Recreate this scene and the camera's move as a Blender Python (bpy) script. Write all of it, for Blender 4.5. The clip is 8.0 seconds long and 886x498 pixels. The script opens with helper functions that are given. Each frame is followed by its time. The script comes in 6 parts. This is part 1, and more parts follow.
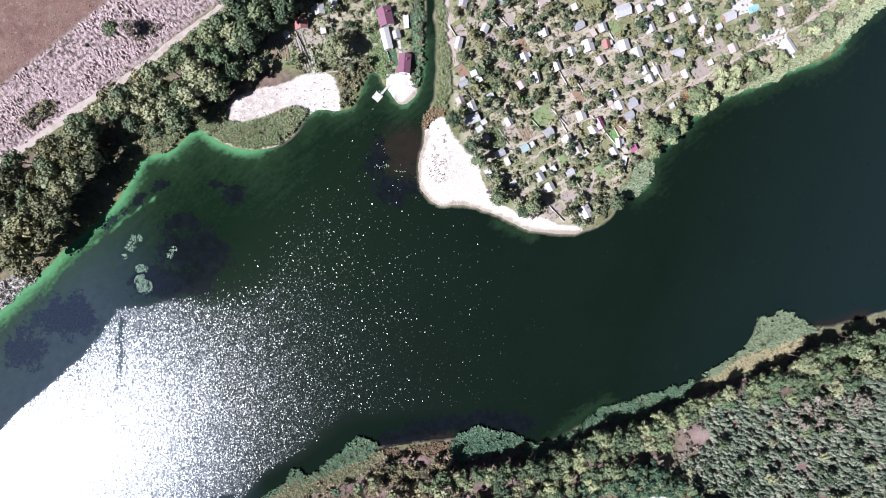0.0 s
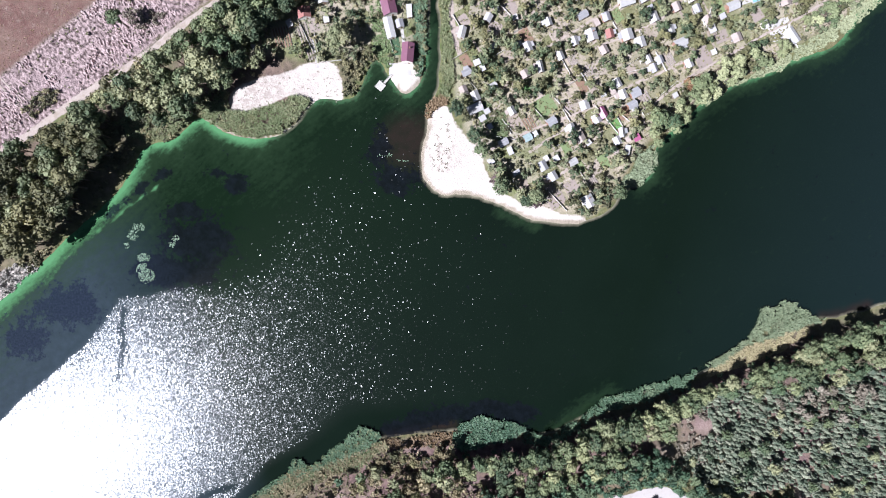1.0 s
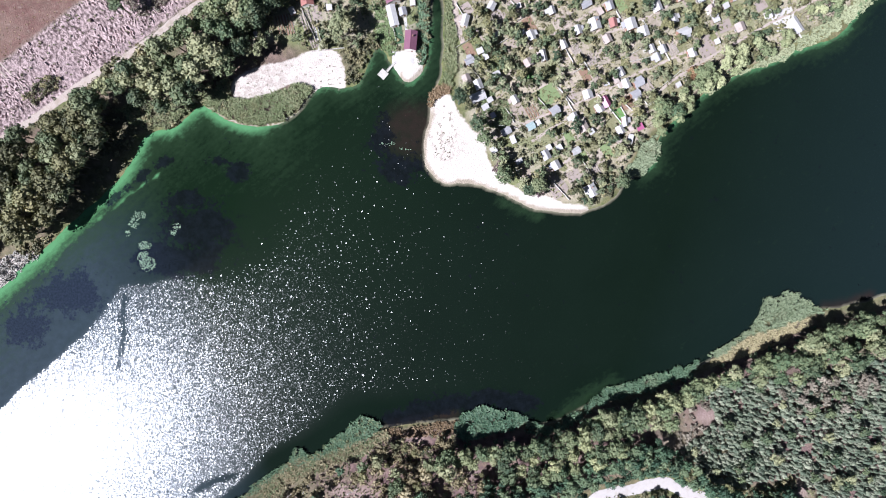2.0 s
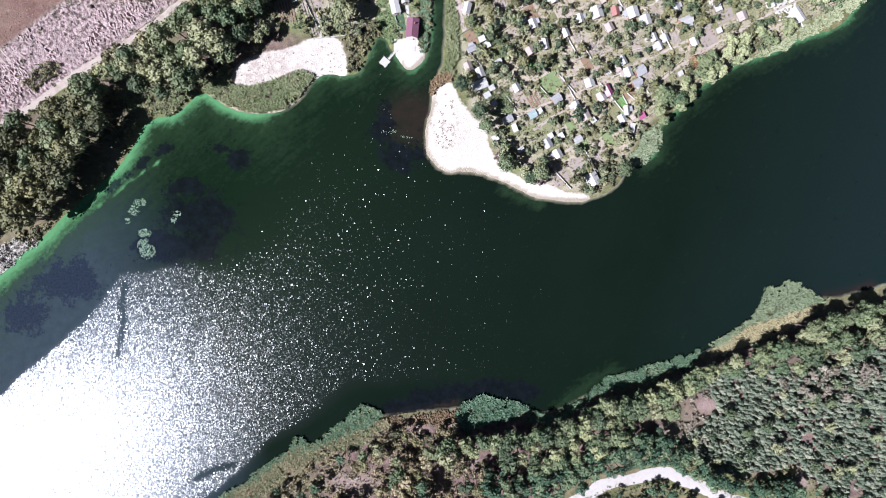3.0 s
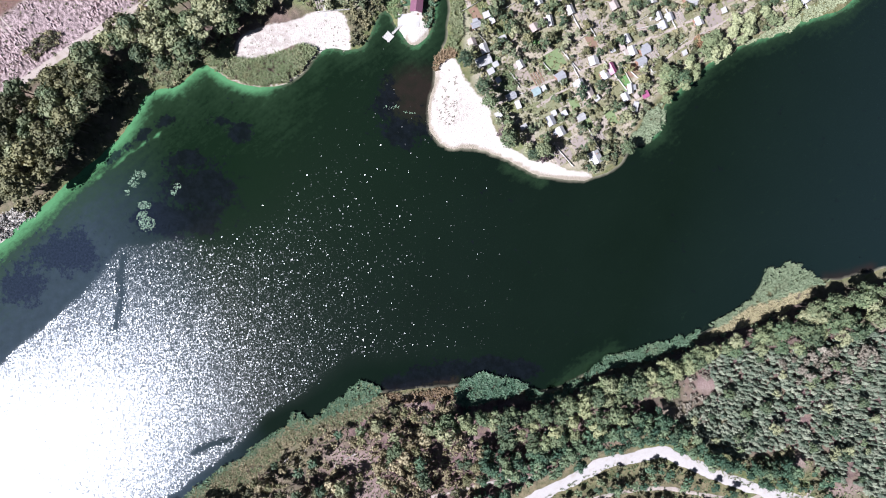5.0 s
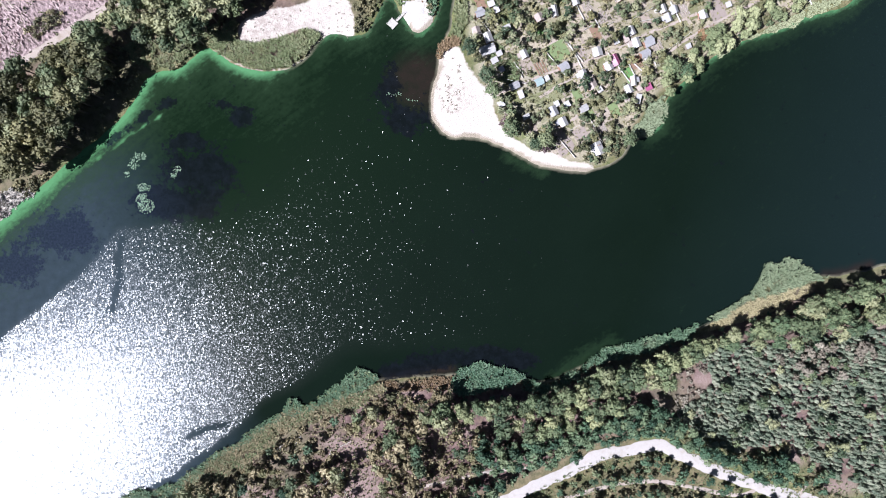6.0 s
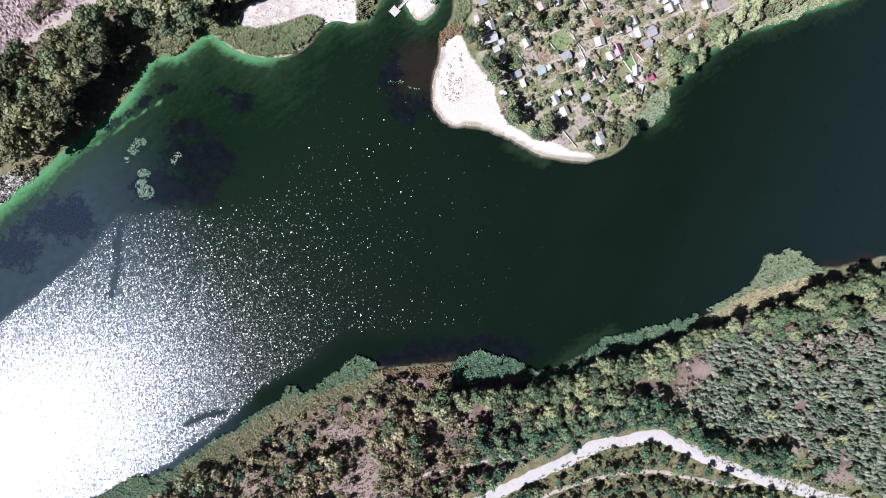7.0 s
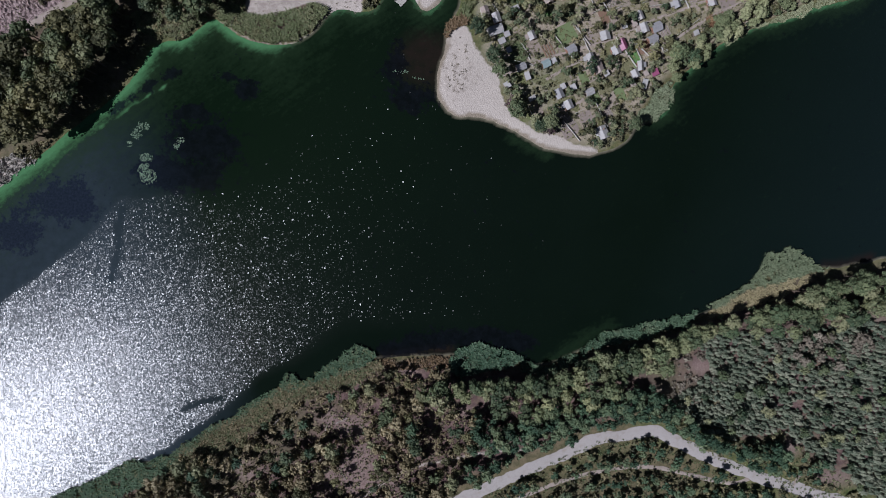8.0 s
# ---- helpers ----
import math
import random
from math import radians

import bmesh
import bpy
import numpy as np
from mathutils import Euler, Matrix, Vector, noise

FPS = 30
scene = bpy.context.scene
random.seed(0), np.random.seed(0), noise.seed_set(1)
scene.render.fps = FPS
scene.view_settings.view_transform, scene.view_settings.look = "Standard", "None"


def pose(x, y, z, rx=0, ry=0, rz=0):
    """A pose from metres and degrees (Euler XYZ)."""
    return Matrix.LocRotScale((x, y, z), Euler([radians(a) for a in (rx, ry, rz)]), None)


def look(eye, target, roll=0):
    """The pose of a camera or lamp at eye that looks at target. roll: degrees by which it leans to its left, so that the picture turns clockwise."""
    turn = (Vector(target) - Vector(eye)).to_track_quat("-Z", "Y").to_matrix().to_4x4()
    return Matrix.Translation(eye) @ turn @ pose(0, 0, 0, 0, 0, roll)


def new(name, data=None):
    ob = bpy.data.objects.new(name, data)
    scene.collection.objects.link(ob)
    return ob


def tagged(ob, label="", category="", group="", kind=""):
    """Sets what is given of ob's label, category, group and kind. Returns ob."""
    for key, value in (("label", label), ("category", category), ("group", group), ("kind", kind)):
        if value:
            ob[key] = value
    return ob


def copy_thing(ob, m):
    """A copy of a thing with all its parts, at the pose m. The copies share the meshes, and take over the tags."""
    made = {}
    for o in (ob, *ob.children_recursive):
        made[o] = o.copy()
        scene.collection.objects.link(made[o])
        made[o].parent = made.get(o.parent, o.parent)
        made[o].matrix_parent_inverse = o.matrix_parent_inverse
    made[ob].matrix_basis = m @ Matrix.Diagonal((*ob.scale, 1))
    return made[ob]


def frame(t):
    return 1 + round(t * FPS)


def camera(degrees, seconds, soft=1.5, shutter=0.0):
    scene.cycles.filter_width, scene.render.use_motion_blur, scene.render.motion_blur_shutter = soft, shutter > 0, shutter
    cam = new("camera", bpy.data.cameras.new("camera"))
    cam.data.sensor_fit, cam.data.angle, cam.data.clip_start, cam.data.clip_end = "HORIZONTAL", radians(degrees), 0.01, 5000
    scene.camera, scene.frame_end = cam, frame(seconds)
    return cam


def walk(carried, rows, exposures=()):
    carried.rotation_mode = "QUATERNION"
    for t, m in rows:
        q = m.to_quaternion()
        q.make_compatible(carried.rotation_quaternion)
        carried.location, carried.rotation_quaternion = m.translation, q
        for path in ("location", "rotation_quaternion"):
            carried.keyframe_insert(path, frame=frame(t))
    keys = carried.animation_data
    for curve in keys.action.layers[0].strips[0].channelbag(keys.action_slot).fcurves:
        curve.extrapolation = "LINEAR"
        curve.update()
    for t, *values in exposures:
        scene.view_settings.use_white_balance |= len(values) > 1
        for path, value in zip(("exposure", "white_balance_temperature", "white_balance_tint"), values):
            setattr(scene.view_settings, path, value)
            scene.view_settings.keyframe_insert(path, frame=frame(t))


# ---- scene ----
# ---- camera and its path: x, y, z and turn of a camera that looks straight down ----
cam = camera(84.0, 8.0, 1.0)
ROWS = [
    (0, 0.03, -0.69, 263.53, -0.711, 0.115, 1.577),
    (0.5, -0.53, -3.63, 263.24, -0.689, 0.114, 1.642),
    (1, -1.35, -6.60, 263.09, -0.653, 0.103, 1.677),
    (1.5, -2.13, -9.63, 262.78, -0.631, 0.070, 1.774),
    (3, -4.06, -19.08, 261.89, -0.581, -0.170, 2.058),
    (3.5, -4.54, -22.20, 261.62, -0.584, -0.243, 2.150),
    (4, -4.93, -25.21, 261.43, -0.633, -0.315, 2.307),
    (4.5, -5.30, -28.14, 261.35, -0.683, -0.384, 2.417),
    (6, -6.20, -37.43, 260.68, -0.663, -0.698, 4.003),
    (6.5, -6.64, -40.42, 260.48, -0.685, -0.821, 4.226),
    (7, -6.89, -43.23, 260.38, -0.737, -0.896, 4.488),
    (7.5, -6.98, -45.70, 260.32, -0.791, -0.888, 4.896),
    (8, -7.21, -47.93, 260.32, -0.791, -0.922, 5.708),
]
FADE = [(0.0, 0.0), (6.8, 0.0), (7.0, -0.12), (7.2, -0.38), (7.5, -0.74), (7.8, -1.15), (8.0, -1.4)]
EXPOSURE = 1.05
walk(cam, [(t, pose(x, y, z, rx, ry, rz)) for t, x, y, z, rx, ry, rz in ROWS], [(t, EXPOSURE + e, 5640, 15) for t, e in FADE])

# ---- sky and sun ----
SUN_AZ, SUN_EL = math.atan2(-0.86, -0.51), radians(46)
world = bpy.data.worlds.new("sky")
scene.world = world
world.use_nodes = True
wn = world.node_tree.nodes
sky = wn.new("ShaderNodeTexSky")
sky.sky_type, sky.sun_disc, sky.sun_elevation, sky.sun_rotation = "NISHITA", False, SUN_EL, SUN_AZ % (2 * math.pi)
world.node_tree.links.new(sky.outputs[0], wn["Background"].inputs[0])
wn["Background"].inputs[1].default_value = 0.018
sun = new("sun", bpy.data.lights.new("sun", "SUN"))
sun.data.energy, sun.data.angle, sun.data.color = 5.0, radians(0.53), (1.0, 0.97, 0.93)
S = Vector((math.sin(SUN_AZ) * math.cos(SUN_EL), math.cos(SUN_AZ) * math.cos(SUN_EL), math.sin(SUN_EL)))
sun.matrix_world = look(S * 600, (0, 0, 0))

# ---- numbers in the plane ----


def lattice(ix, iy, seed):
    h = (ix.astype(np.int64) * 374761393 + iy.astype(np.int64) * 668265263 + seed * 69069) & 0xFFFFFFFF
    h = ((h ^ (h >> 13)) * 1274126177) & 0xFFFFFFFF
    return ((h ^ (h >> 16)) & 0xFFFF) / 65535.0


def waver(x, y, size, seed=0):
    """Smooth noise of 0 to 1 with features of that size in metres."""
    x, y = np.asarray(x, float) / size, np.asarray(y, float) / size
    ix, iy = np.floor(x), np.floor(y)
    fx, fy = x - ix, y - iy
    fx, fy = fx * fx * (3 - 2 * fx), fy * fy * (3 - 2 * fy)
    a, b = lattice(ix, iy, seed), lattice(ix + 1, iy, seed)
    c, d = lattice(ix, iy + 1, seed), lattice(ix + 1, iy + 1, seed)
    return (a * (1 - fx) + b * fx) * (1 - fy) + (c * (1 - fx) + d * fx) * fy


def rough_noise(x, y, size, seed=0):
    return (waver(x, y, size, seed) + 0.5 * waver(x, y, size / 2.1, seed + 5) + 0.25 * waver(x, y, size / 4.3, seed + 9)) / 1.75


def rounded(line, closed=False, times=2):
    """Corners cut off a line, as water and wheels cut them."""
    p = np.array(line, float)
    for _ in range(times):
        q = np.roll(p, -1, 0) if closed else p[1:]
        a = p if closed else p[:-1]
        cut = np.stack([0.75 * a + 0.25 * q, 0.25 * a + 0.75 * q], 1).reshape(-1, 2)
        p = cut if closed else np.concatenate([p[:1], cut, p[-1:]])
    return p


def line_dist(x, y, line):
    x, y = np.asarray(x, float), np.asarray(y, float)
    best = np.full(x.shape, 1e9)
    for (ax, ay), (bx, by) in zip(line[:-1], line[1:]):
        dx, dy = bx - ax, by - ay
        t = np.clip(((x - ax) * dx + (y - ay) * dy) / (dx * dx + dy * dy + 1e-9), 0, 1)
        best = np.minimum(best, np.hypot(x - ax - t * dx, y - ay - t * dy))
    return best


def inside(x, y, poly):
    """Signed distance to a closed outline, positive inside."""
    x, y = np.asarray(x, float), np.asarray(y, float)
    poly = np.asarray(poly, float)
    hit = np.zeros(x.shape, bool)
    ring = np.concatenate([poly, poly[:1]])
    for (ax, ay), (bx, by) in zip(ring[:-1], ring[1:]):
        cross = (ay > y) != (by > y)
        hit ^= cross & (x < (bx - ax) * (y - ay) / (by - ay + 1e-12) + ax)
    return np.where(hit, 1, -1) * line_dist(x, y, ring)


def soft(d, width):
    return np.clip(d / width + 0.5, 0, 1)


# ---- the banks ----
SHORE_WEST = [(-285.3, -87.6), (-255.2, -59.3), (-237.2, -43.6), (-225.3, -31.7), (-216.3, -24.8), (-208.9, -14.9), (-192.5, 0.1), (-176.1, 15.1), (-166.4, 32.6),
              (-162.4, 41.4), (-147.9, 43.6), (-139.0, 52.9), (-133.1, 56.7), (-126.3, 52.6), (-114.7, 46.9), (-102.6, 45.5), (-90.6, 48.2), (-81.7, 54.4),
              (-73.5, 66.7), (-66.9, 68.7), (-57.9, 67.4), (-51.3, 69.7), (-46.1, 79.5), (-42.7, 89.7), (-37.9, 89.9), (-33.5, 82.8), (-31.0, 76.9), (-25.4, 71.0),
              (-19.4, 73.6), (-15.4, 80.3), (-13.8, 89.3), (-13.1, 107.3), (-14.0, 128.2), (-16.8, 155.0), (-17.0, 205.5)]
SHORE_EAST = [(-8.6, 205.7), (-8.4, 155.2), (-8.0, 128.4), (-6.5, 107.5), (-6.2, 86.5), (-7.9, 73.0), (-13.1, 63.8), (-11.7, 56.3), (-15.0, 42.7), (-14.6, 30.7), (-9.9, 22.7), (-2.2, 18.3), (8.3, 20.1), (22.0, 16.9), (35.7, 11.2), (46.5, 6.4), (64.6, 5.4), (78.1, 8.2), (88.4, 15.7), (92.7, 25.5), (103.1, 27.9), (109.5, 36.2), (108.5, 47.0), (117.3, 55.6), (125.5, 63.7), (134.8, 73.5), (149.5, 82.3), (167.3, 88.2), (177.4, 94.0), (189.3, 98.8), (198.8, 101.4), (206.9, 107.1), (210.3, 112.5), (213.1, 117.7), (214.7, 122.5), (222.6, 127.8), (240.0, 143.0), (275.4, 162.7)]
SHORE_SOUTH = [(-268.2, -241.0), (-222.7, -220.5), (-175.9, -193.9), (-150.3, -179.5), (-135.7, -176.7), (-121.6, -165.7), (-111.9, -156.9), (-97.7, -147.5), (-79.4, -133.5), (-67.6, -130.1), (-52.1, -118.2), (-40.6, -111.3), (-28.7, -111.6), (-5.0, -107.7), (25.0, -106.4), (46.2, -106.9), (55.4, -108.4), (67.0, -102.4), (80.0, -94.4), (111.0, -83.0), (139.0, -73.0), (162.5, -57.5), (170.5, -46.5), (183.5, -38.0), (199.2, -41.7), (214.3, -38.7), (234.8, -32.8), (280.3, -16.2), (364.5, 16.4)]
WEST = np.concatenate([[(-5000, -3200)], rounded(SHORE_WEST), [(-80, 5000), (-5000, 5000)]])
EAST = np.concatenate([[(20, 5000)], rounded(SHORE_EAST), [(5000, 2400), (5000, 5000)]])
SOUTH = np.concatenate([[(-5000, -3600)], rounded(SHORE_SOUTH), [(5000, 2000), (5000, -5000), (-5000, -5000)]])


def land(x, y):
    """Metres from the water's edge, positive on land."""
    d = np.maximum(np.maximum(inside(x, y, WEST), inside(x, y, EAST)), inside(x, y, SOUTH))
    return d + (rough_noise(x, y, 7, 3) - 0.5) * 2.2


# ---- zones of the ground ----
BEACH_WEST = rounded([(-117.7, 71.5), (-103.4, 78.5), (-86.8, 81.4), (-74.0, 88.3), (-61.4, 87.4), (-57.5, 77.6), (-56.0, 65.7), (-66.9, 65.4), (-73.5, 67.3), (-82.1, 70.1), (-94.0, 64.6), (-110.5, 59.1), (-116.8, 59.5)], True)
BEACH_EAST = rounded([(-6.6, 67.0), (0.1, 66.3), (2.7, 56.7), (10.9, 47.3), (18.7, 45.7), (17.1, 39.1), (21.6, 28.6), (29.4, 21.3), (41.7, 14.1), (48.6, 15.8), (56.9, 11.8), (64.5, 9.6), (72.0, 11.0), (77.0, 4.5), (66.2, 1.7), (43.6, 0.6), (22.2, 10.6), (-2.0, 11.4), (-19.1, 26.0), (-19.5, 41.1), (-13.8, 56.3)], True)
BEACH_SPIT = rounded([(-31.3, 89.5), (-20.8, 89.7), (-17.6, 83.2), (-17.4, 75.7), (-24.7, 68.0), (-30.8, 72.4), (-33.5, 82.8)], True)
PALE_BANK = [(-248.8, -40.8), (-236.9, -28.3), (-228.4, -24.5), (-219.3, -24.8), (-216.9, -27.8), (-224.7, -32.2), (-233.0, -39.1), (-242.6, -48.5)]
HEATH = [(-359.2, -13.6), (-239.2, 75.8), (-179.7, 124.4), (-114.6, 176.3), (-361.2, 169.8)]
GRAVEL = [(-359.2, -13.6), (-239.2, 75.8), (-179.7, 124.4), (-114.6, 176.3), (-48.6, 178.0), (-132.8, 115.5), (-159.5, 92.9), (-180.3, 76.7), (-232.5, 37.4), (-358.9, -46.4)]
GARDENS = [(-2.9, 205.9), (-1.7, 128.5), (2.4, 68.7), (12.1, 46.5), (18.3, 39.1), (27.8, 22.8), (49.3, 11.3), (76.5, 10.5), (89.7, 22.4), (92.4, 32.1), (97.3, 41.9), (105.4, 52.0), (122.9, 67.5), (167.1, 94.2), (202.3, 116.1), (269.0, 171.4), (237.5, 212.1)]
GARDENS_WEST = [(-98.0, 108.0), (-86.4, 126.3), (-84.8, 185.9), (-20.4, 187.6), (-16.8, 110.2), (-28.3, 88.9), (-55.4, 89.7), (-76.5, 88.2), (-94.6, 91.7), (-115.6, 86.6), (-117.3, 94.0)]
CLEARINGS = [((-34.5, -171.8), 8, 16), ((-50.4, -179.5), 7, 7), ((-95.3, -177.9), 12, 4.5), ((139.9, -100.0), 6, 4), ((192.4, -138.8), 5, 5), ((218.3, -152.3), 11, 4), ((16.8, -135.4), 6, 3), ((-40.8, -148.8), 9, 6), ((-53.0, -146.6), 6, 5), ((-39.7, -171.7), 6, 12), ((-95.6, -176.2), 11, 4), ((121.3, -115.0), 4, 4), ((232.2, -65.6), 6, 3), ((-17.7, -176.0), 9, 4), ((-16.3, -116.1), 6, 3)]
ROAD_WEST = [(-315.5, -8.1), (-255.3, 25.3), (-231.3, 38.9), (-202.9, 59.9), (-189.5, 70.2), (-177.6, 77.7), (-161.2, 89.0), (-147.9, 101.3), (-133.0, 111.9), (-116.8, 124.3), (-71.0, 160.7), (-29.8, 191.5)]
ROAD_SOUTH = [(-56.2, -221.7), (-15.8, -200.8), (27.7, -178.3), (55.2, -161.8), (74.2, -152.5), (87.1, -143.7), (103.6, -140.0), (118.4, -135.3), (131.1, -140.5), (150.1, -148.3), (175.3, -155.4), (203.5, -161.0), (244.6, -168.9), (308.1, -181.5)]
TRACK_SOUTH = [(43.2, -183.0), (66.5, -170.1), (87.1, -161.9), (103.5, -157.1), (120.1, -155.3), (135.6, -157.3), (163.6, -161.4), (172.4, -157.1)]
TRAIL = [(-34.8, -188.4), (-20.7, -176.2), (-6.4, -166.7), (11.4, -162.1), (26.1, -157.2), (40.9, -154.0), (51.4, -152.9)]
SPUR = [(195.9, -161.0), (198.4, -154.6), (201.2, -151.4), (207.1, -147.9)]
LANES = [[(19.7, 42.2), (33.1, 50.3), (50.9, 58.0), (65.8, 63.9), (80.7, 70.9), (95.4, 80.3), (110.3, 86.7), (122.1, 93.0)],
         [(46.8, 96.9), (61.5, 105.7), (79.2, 117.3), (96.9, 128.2), (114.5, 140.6)],
         [(75.3, 99.2), (97.5, 108.8), (109.3, 114.2), (121.0, 125.8), (132.6, 138.1)],
         [(107.2, 70.1), (116.5, 78.4), (129.8, 87.8), (143.0, 95.0), (157.7, 104.4), (168.0, 110.7), (181.3, 117.0), (193.0, 124.8), (204.7, 134.0), (219.2, 146.3)],
         [(42.4, 42.8), (52.7, 50.6), (63.0, 56.9)],
         [(49.6, 30.9), (52.5, 26.5), (59.3, 31.2), (63.1, 34.9)]]
LANE_CREEK = [(-3.2, 164.3), (-2.3, 128.5), (-0.6, 113.6), (1.5, 101.7), (4.1, 93.4)]
EDGE_WOOD = [(131.0, -127.0), (150.0, -132.5), (170.0, -136.0), (186.0, -129.0), (200.0, -139.0), (218.0, -149.0), (240.0, -160.5), (262.0, -166.0), (258.0, -171.0), (228.0, -168.0), (200.0, -163.0), (175.0, -156.0), (150.0, -147.0), (131.0, -137.5)]
WOOD_ROADSIDE = [(33.0, -179.5), (58.1, -162.9), (86.2, -145.3), (115.3, -139.1), (142.9, -150.1), (167.5, -158.2), (219.2, -166.4), (265.6, -179.7), (222.5, -203.6), (3.8, -218.4)]


def ellipse(x, y, c, a, b):
    return 1 - np.hypot((x - c[0]) / a, (y - c[1]) / b)


# ---- materials ----
def nodes_of(name):
    m = bpy.data.materials.new(name)
    m.use_nodes = True
    nt = m.node_tree
    return m, nt, nt.nodes["Principled BSDF"]


class Net:
    """Shortcuts for wiring nodes."""

    def __init__(self, nt):
        self.nt = nt

    def add(self, kind, **values):
        n = self.nt.nodes.new("ShaderNode" + kind)
        for k, v in values.items():
            if k == "op":
                n.operation = v
            elif k == "blend":
                n.blend_type = v
            else:
                n.inputs[int(k[1:])].default_value = v
        return n

    def link(self, a, b):
        self.nt.links.new(a, b)

    def place(self):
        return self.nt.nodes.new("ShaderNodeNewGeometry").outputs["Position"]

    def noise(self, scale, detail=3.0, rough=0.55, stretch=None, turn=0.0):
        n = self.nt.nodes.new("ShaderNodeTexNoise")
        n.inputs["Scale"].default_value, n.inputs["Detail"].default_value, n.inputs["Roughness"].default_value = scale, detail, rough
        v = self.place()
        if stretch:
            mp = self.nt.nodes.new("ShaderNodeMapping")
            mp.vector_type = "TEXTURE"
            mp.inputs["Scale"].default_value, mp.inputs["Rotation"].default_value = [1 / v for v in stretch], (0, 0, turn)
            self.link(v, mp.inputs[0])
            v = mp.outputs[0]
        self.link(v, n.inputs["Vector"])
        return n.outputs["Fac"]

    def math(self, op, a, b=0.0, clamp=False):
        n = self.nt.nodes.new("ShaderNodeMath")
        n.operation, n.use_clamp = op, clamp
        for s, v in zip(n.inputs, (a, b)):
            if isinstance(v, (int, float)):
                s.default_value = v
            else:
                self.link(v, s)
        return n.outputs[0]

    def ramp(self, fac, lo, hi, a=0.0, b=1.0):
        n = self.nt.nodes.new("ShaderNodeMapRange")
        self.link(fac, n.inputs[0])
        for i, v in enumerate((lo, hi, a, b)):
            n.inputs[i + 1].default_value = v
        return n.outputs[0]

    def mix(self, fac, a, b, blend="MIX"):
        n = self.nt.nodes.new("ShaderNodeMix")
        n.data_type, n.blend_type = "RGBA", blend
        for s, v in ((n.inputs[0], fac), (n.inputs[6], a), (n.inputs[7], b)):
            if isinstance(v, (int, float)):
                s.default_value = v
            elif isinstance(v, tuple):
                s.default_value = (*v, 1)
            else:
                self.link(v, s)
        return n.outputs[2]

    def attr(self, name):
        n = self.nt.nodes.new("ShaderNodeAttribute")
        n.attribute_name = name
        return n

    def bump(self, height, strength, distance):
        n = self.nt.nodes.new("ShaderNodeBump")
        n.inputs["Strength"].default_value, n.inputs["Distance"].default_value = strength, distance
        self.link(height, n.inputs["Height"])
        return n.outputs[0]


def surface(name, a, b, rough=0.8, size=1.0, metal=0.0, bump=0.02, dirt=(0.12, 0.1, 0.08), soil=0.25):
    """Two colours at a fine grain, and stains at a larger one."""
    m, nt, bsdf = nodes_of(name)
    n = Net(nt)
    fine, wide = n.noise(4 / size, 4), n.noise(0.6 / size, 3)
    c = n.mix(n.ramp(fine, 0.3, 0.7), a, b)
    c = n.mix(n.ramp(wide, 0.5, 0.75, 0, soil), c, dirt)
    own = nt.nodes.new("ShaderNodeObjectInfo").outputs["Random"]
    c = n.mix(n.ramp(own, 0, 1, 0, 0.35), c, tuple(0.75 * v for v in a))
    n.link(c, bsdf.inputs["Base Color"])
    n.link(n.ramp(wide, 0.3, 0.7, rough - 0.1, min(1, rough + 0.1)), bsdf.inputs["Roughness"])
    bsdf.inputs["Metallic"].default_value = metal
    n.link(n.bump(fine, 0.5, bump), bsdf.inputs["Normal"])
    return m


def foliage(name, dark, mid, light, dry=(0.16, 0.12, 0.05)):
    m, nt, bsdf = nodes_of(name)
    n = Net(nt)
    own = nt.nodes.new("ShaderNodeObjectInfo").outputs["Random"]
    tint = n.math("FRACT", n.math("ADD", own, n.attr("tint").outputs["Fac"]))
    leaf = nt.nodes.new("ShaderNodeNewGeometry").outputs["Random Per Island"]
    c = n.mix(n.ramp(tint, 0.0, 0.6), dark, mid)
    c = n.mix(n.ramp(tint, 0.6, 1.0), c, light)
    c = n.mix(n.ramp(leaf, 0.5, 1.0, 0, 0.28), c, light)
    c = n.mix(n.ramp(leaf, 0.0, 0.35, 0.45, 0), c, dark)
    c = n.mix(n.ramp(n.noise(0.08, 3), 0.58, 0.78, 0, 0.4), c, dry)
    n.link(c, bsdf.inputs["Base Color"])
    bsdf.inputs["Roughness"].default_value = 0.6
    bsdf.inputs["Specular IOR Level"].default_value = 0.25
    thin = nt.nodes.new("ShaderNodeBsdfTranslucent")
    n.link(c, thin.inputs[0])
    both = nt.nodes.new("ShaderNodeMixShader")
    both.inputs[0].default_value = 0.04
    n.link(bsdf.outputs[0], both.inputs[1])
    n.link(thin.outputs[0], both.inputs[2])
    n.link(both.outputs[0], nt.nodes["Material Output"].inputs[0])
    return m


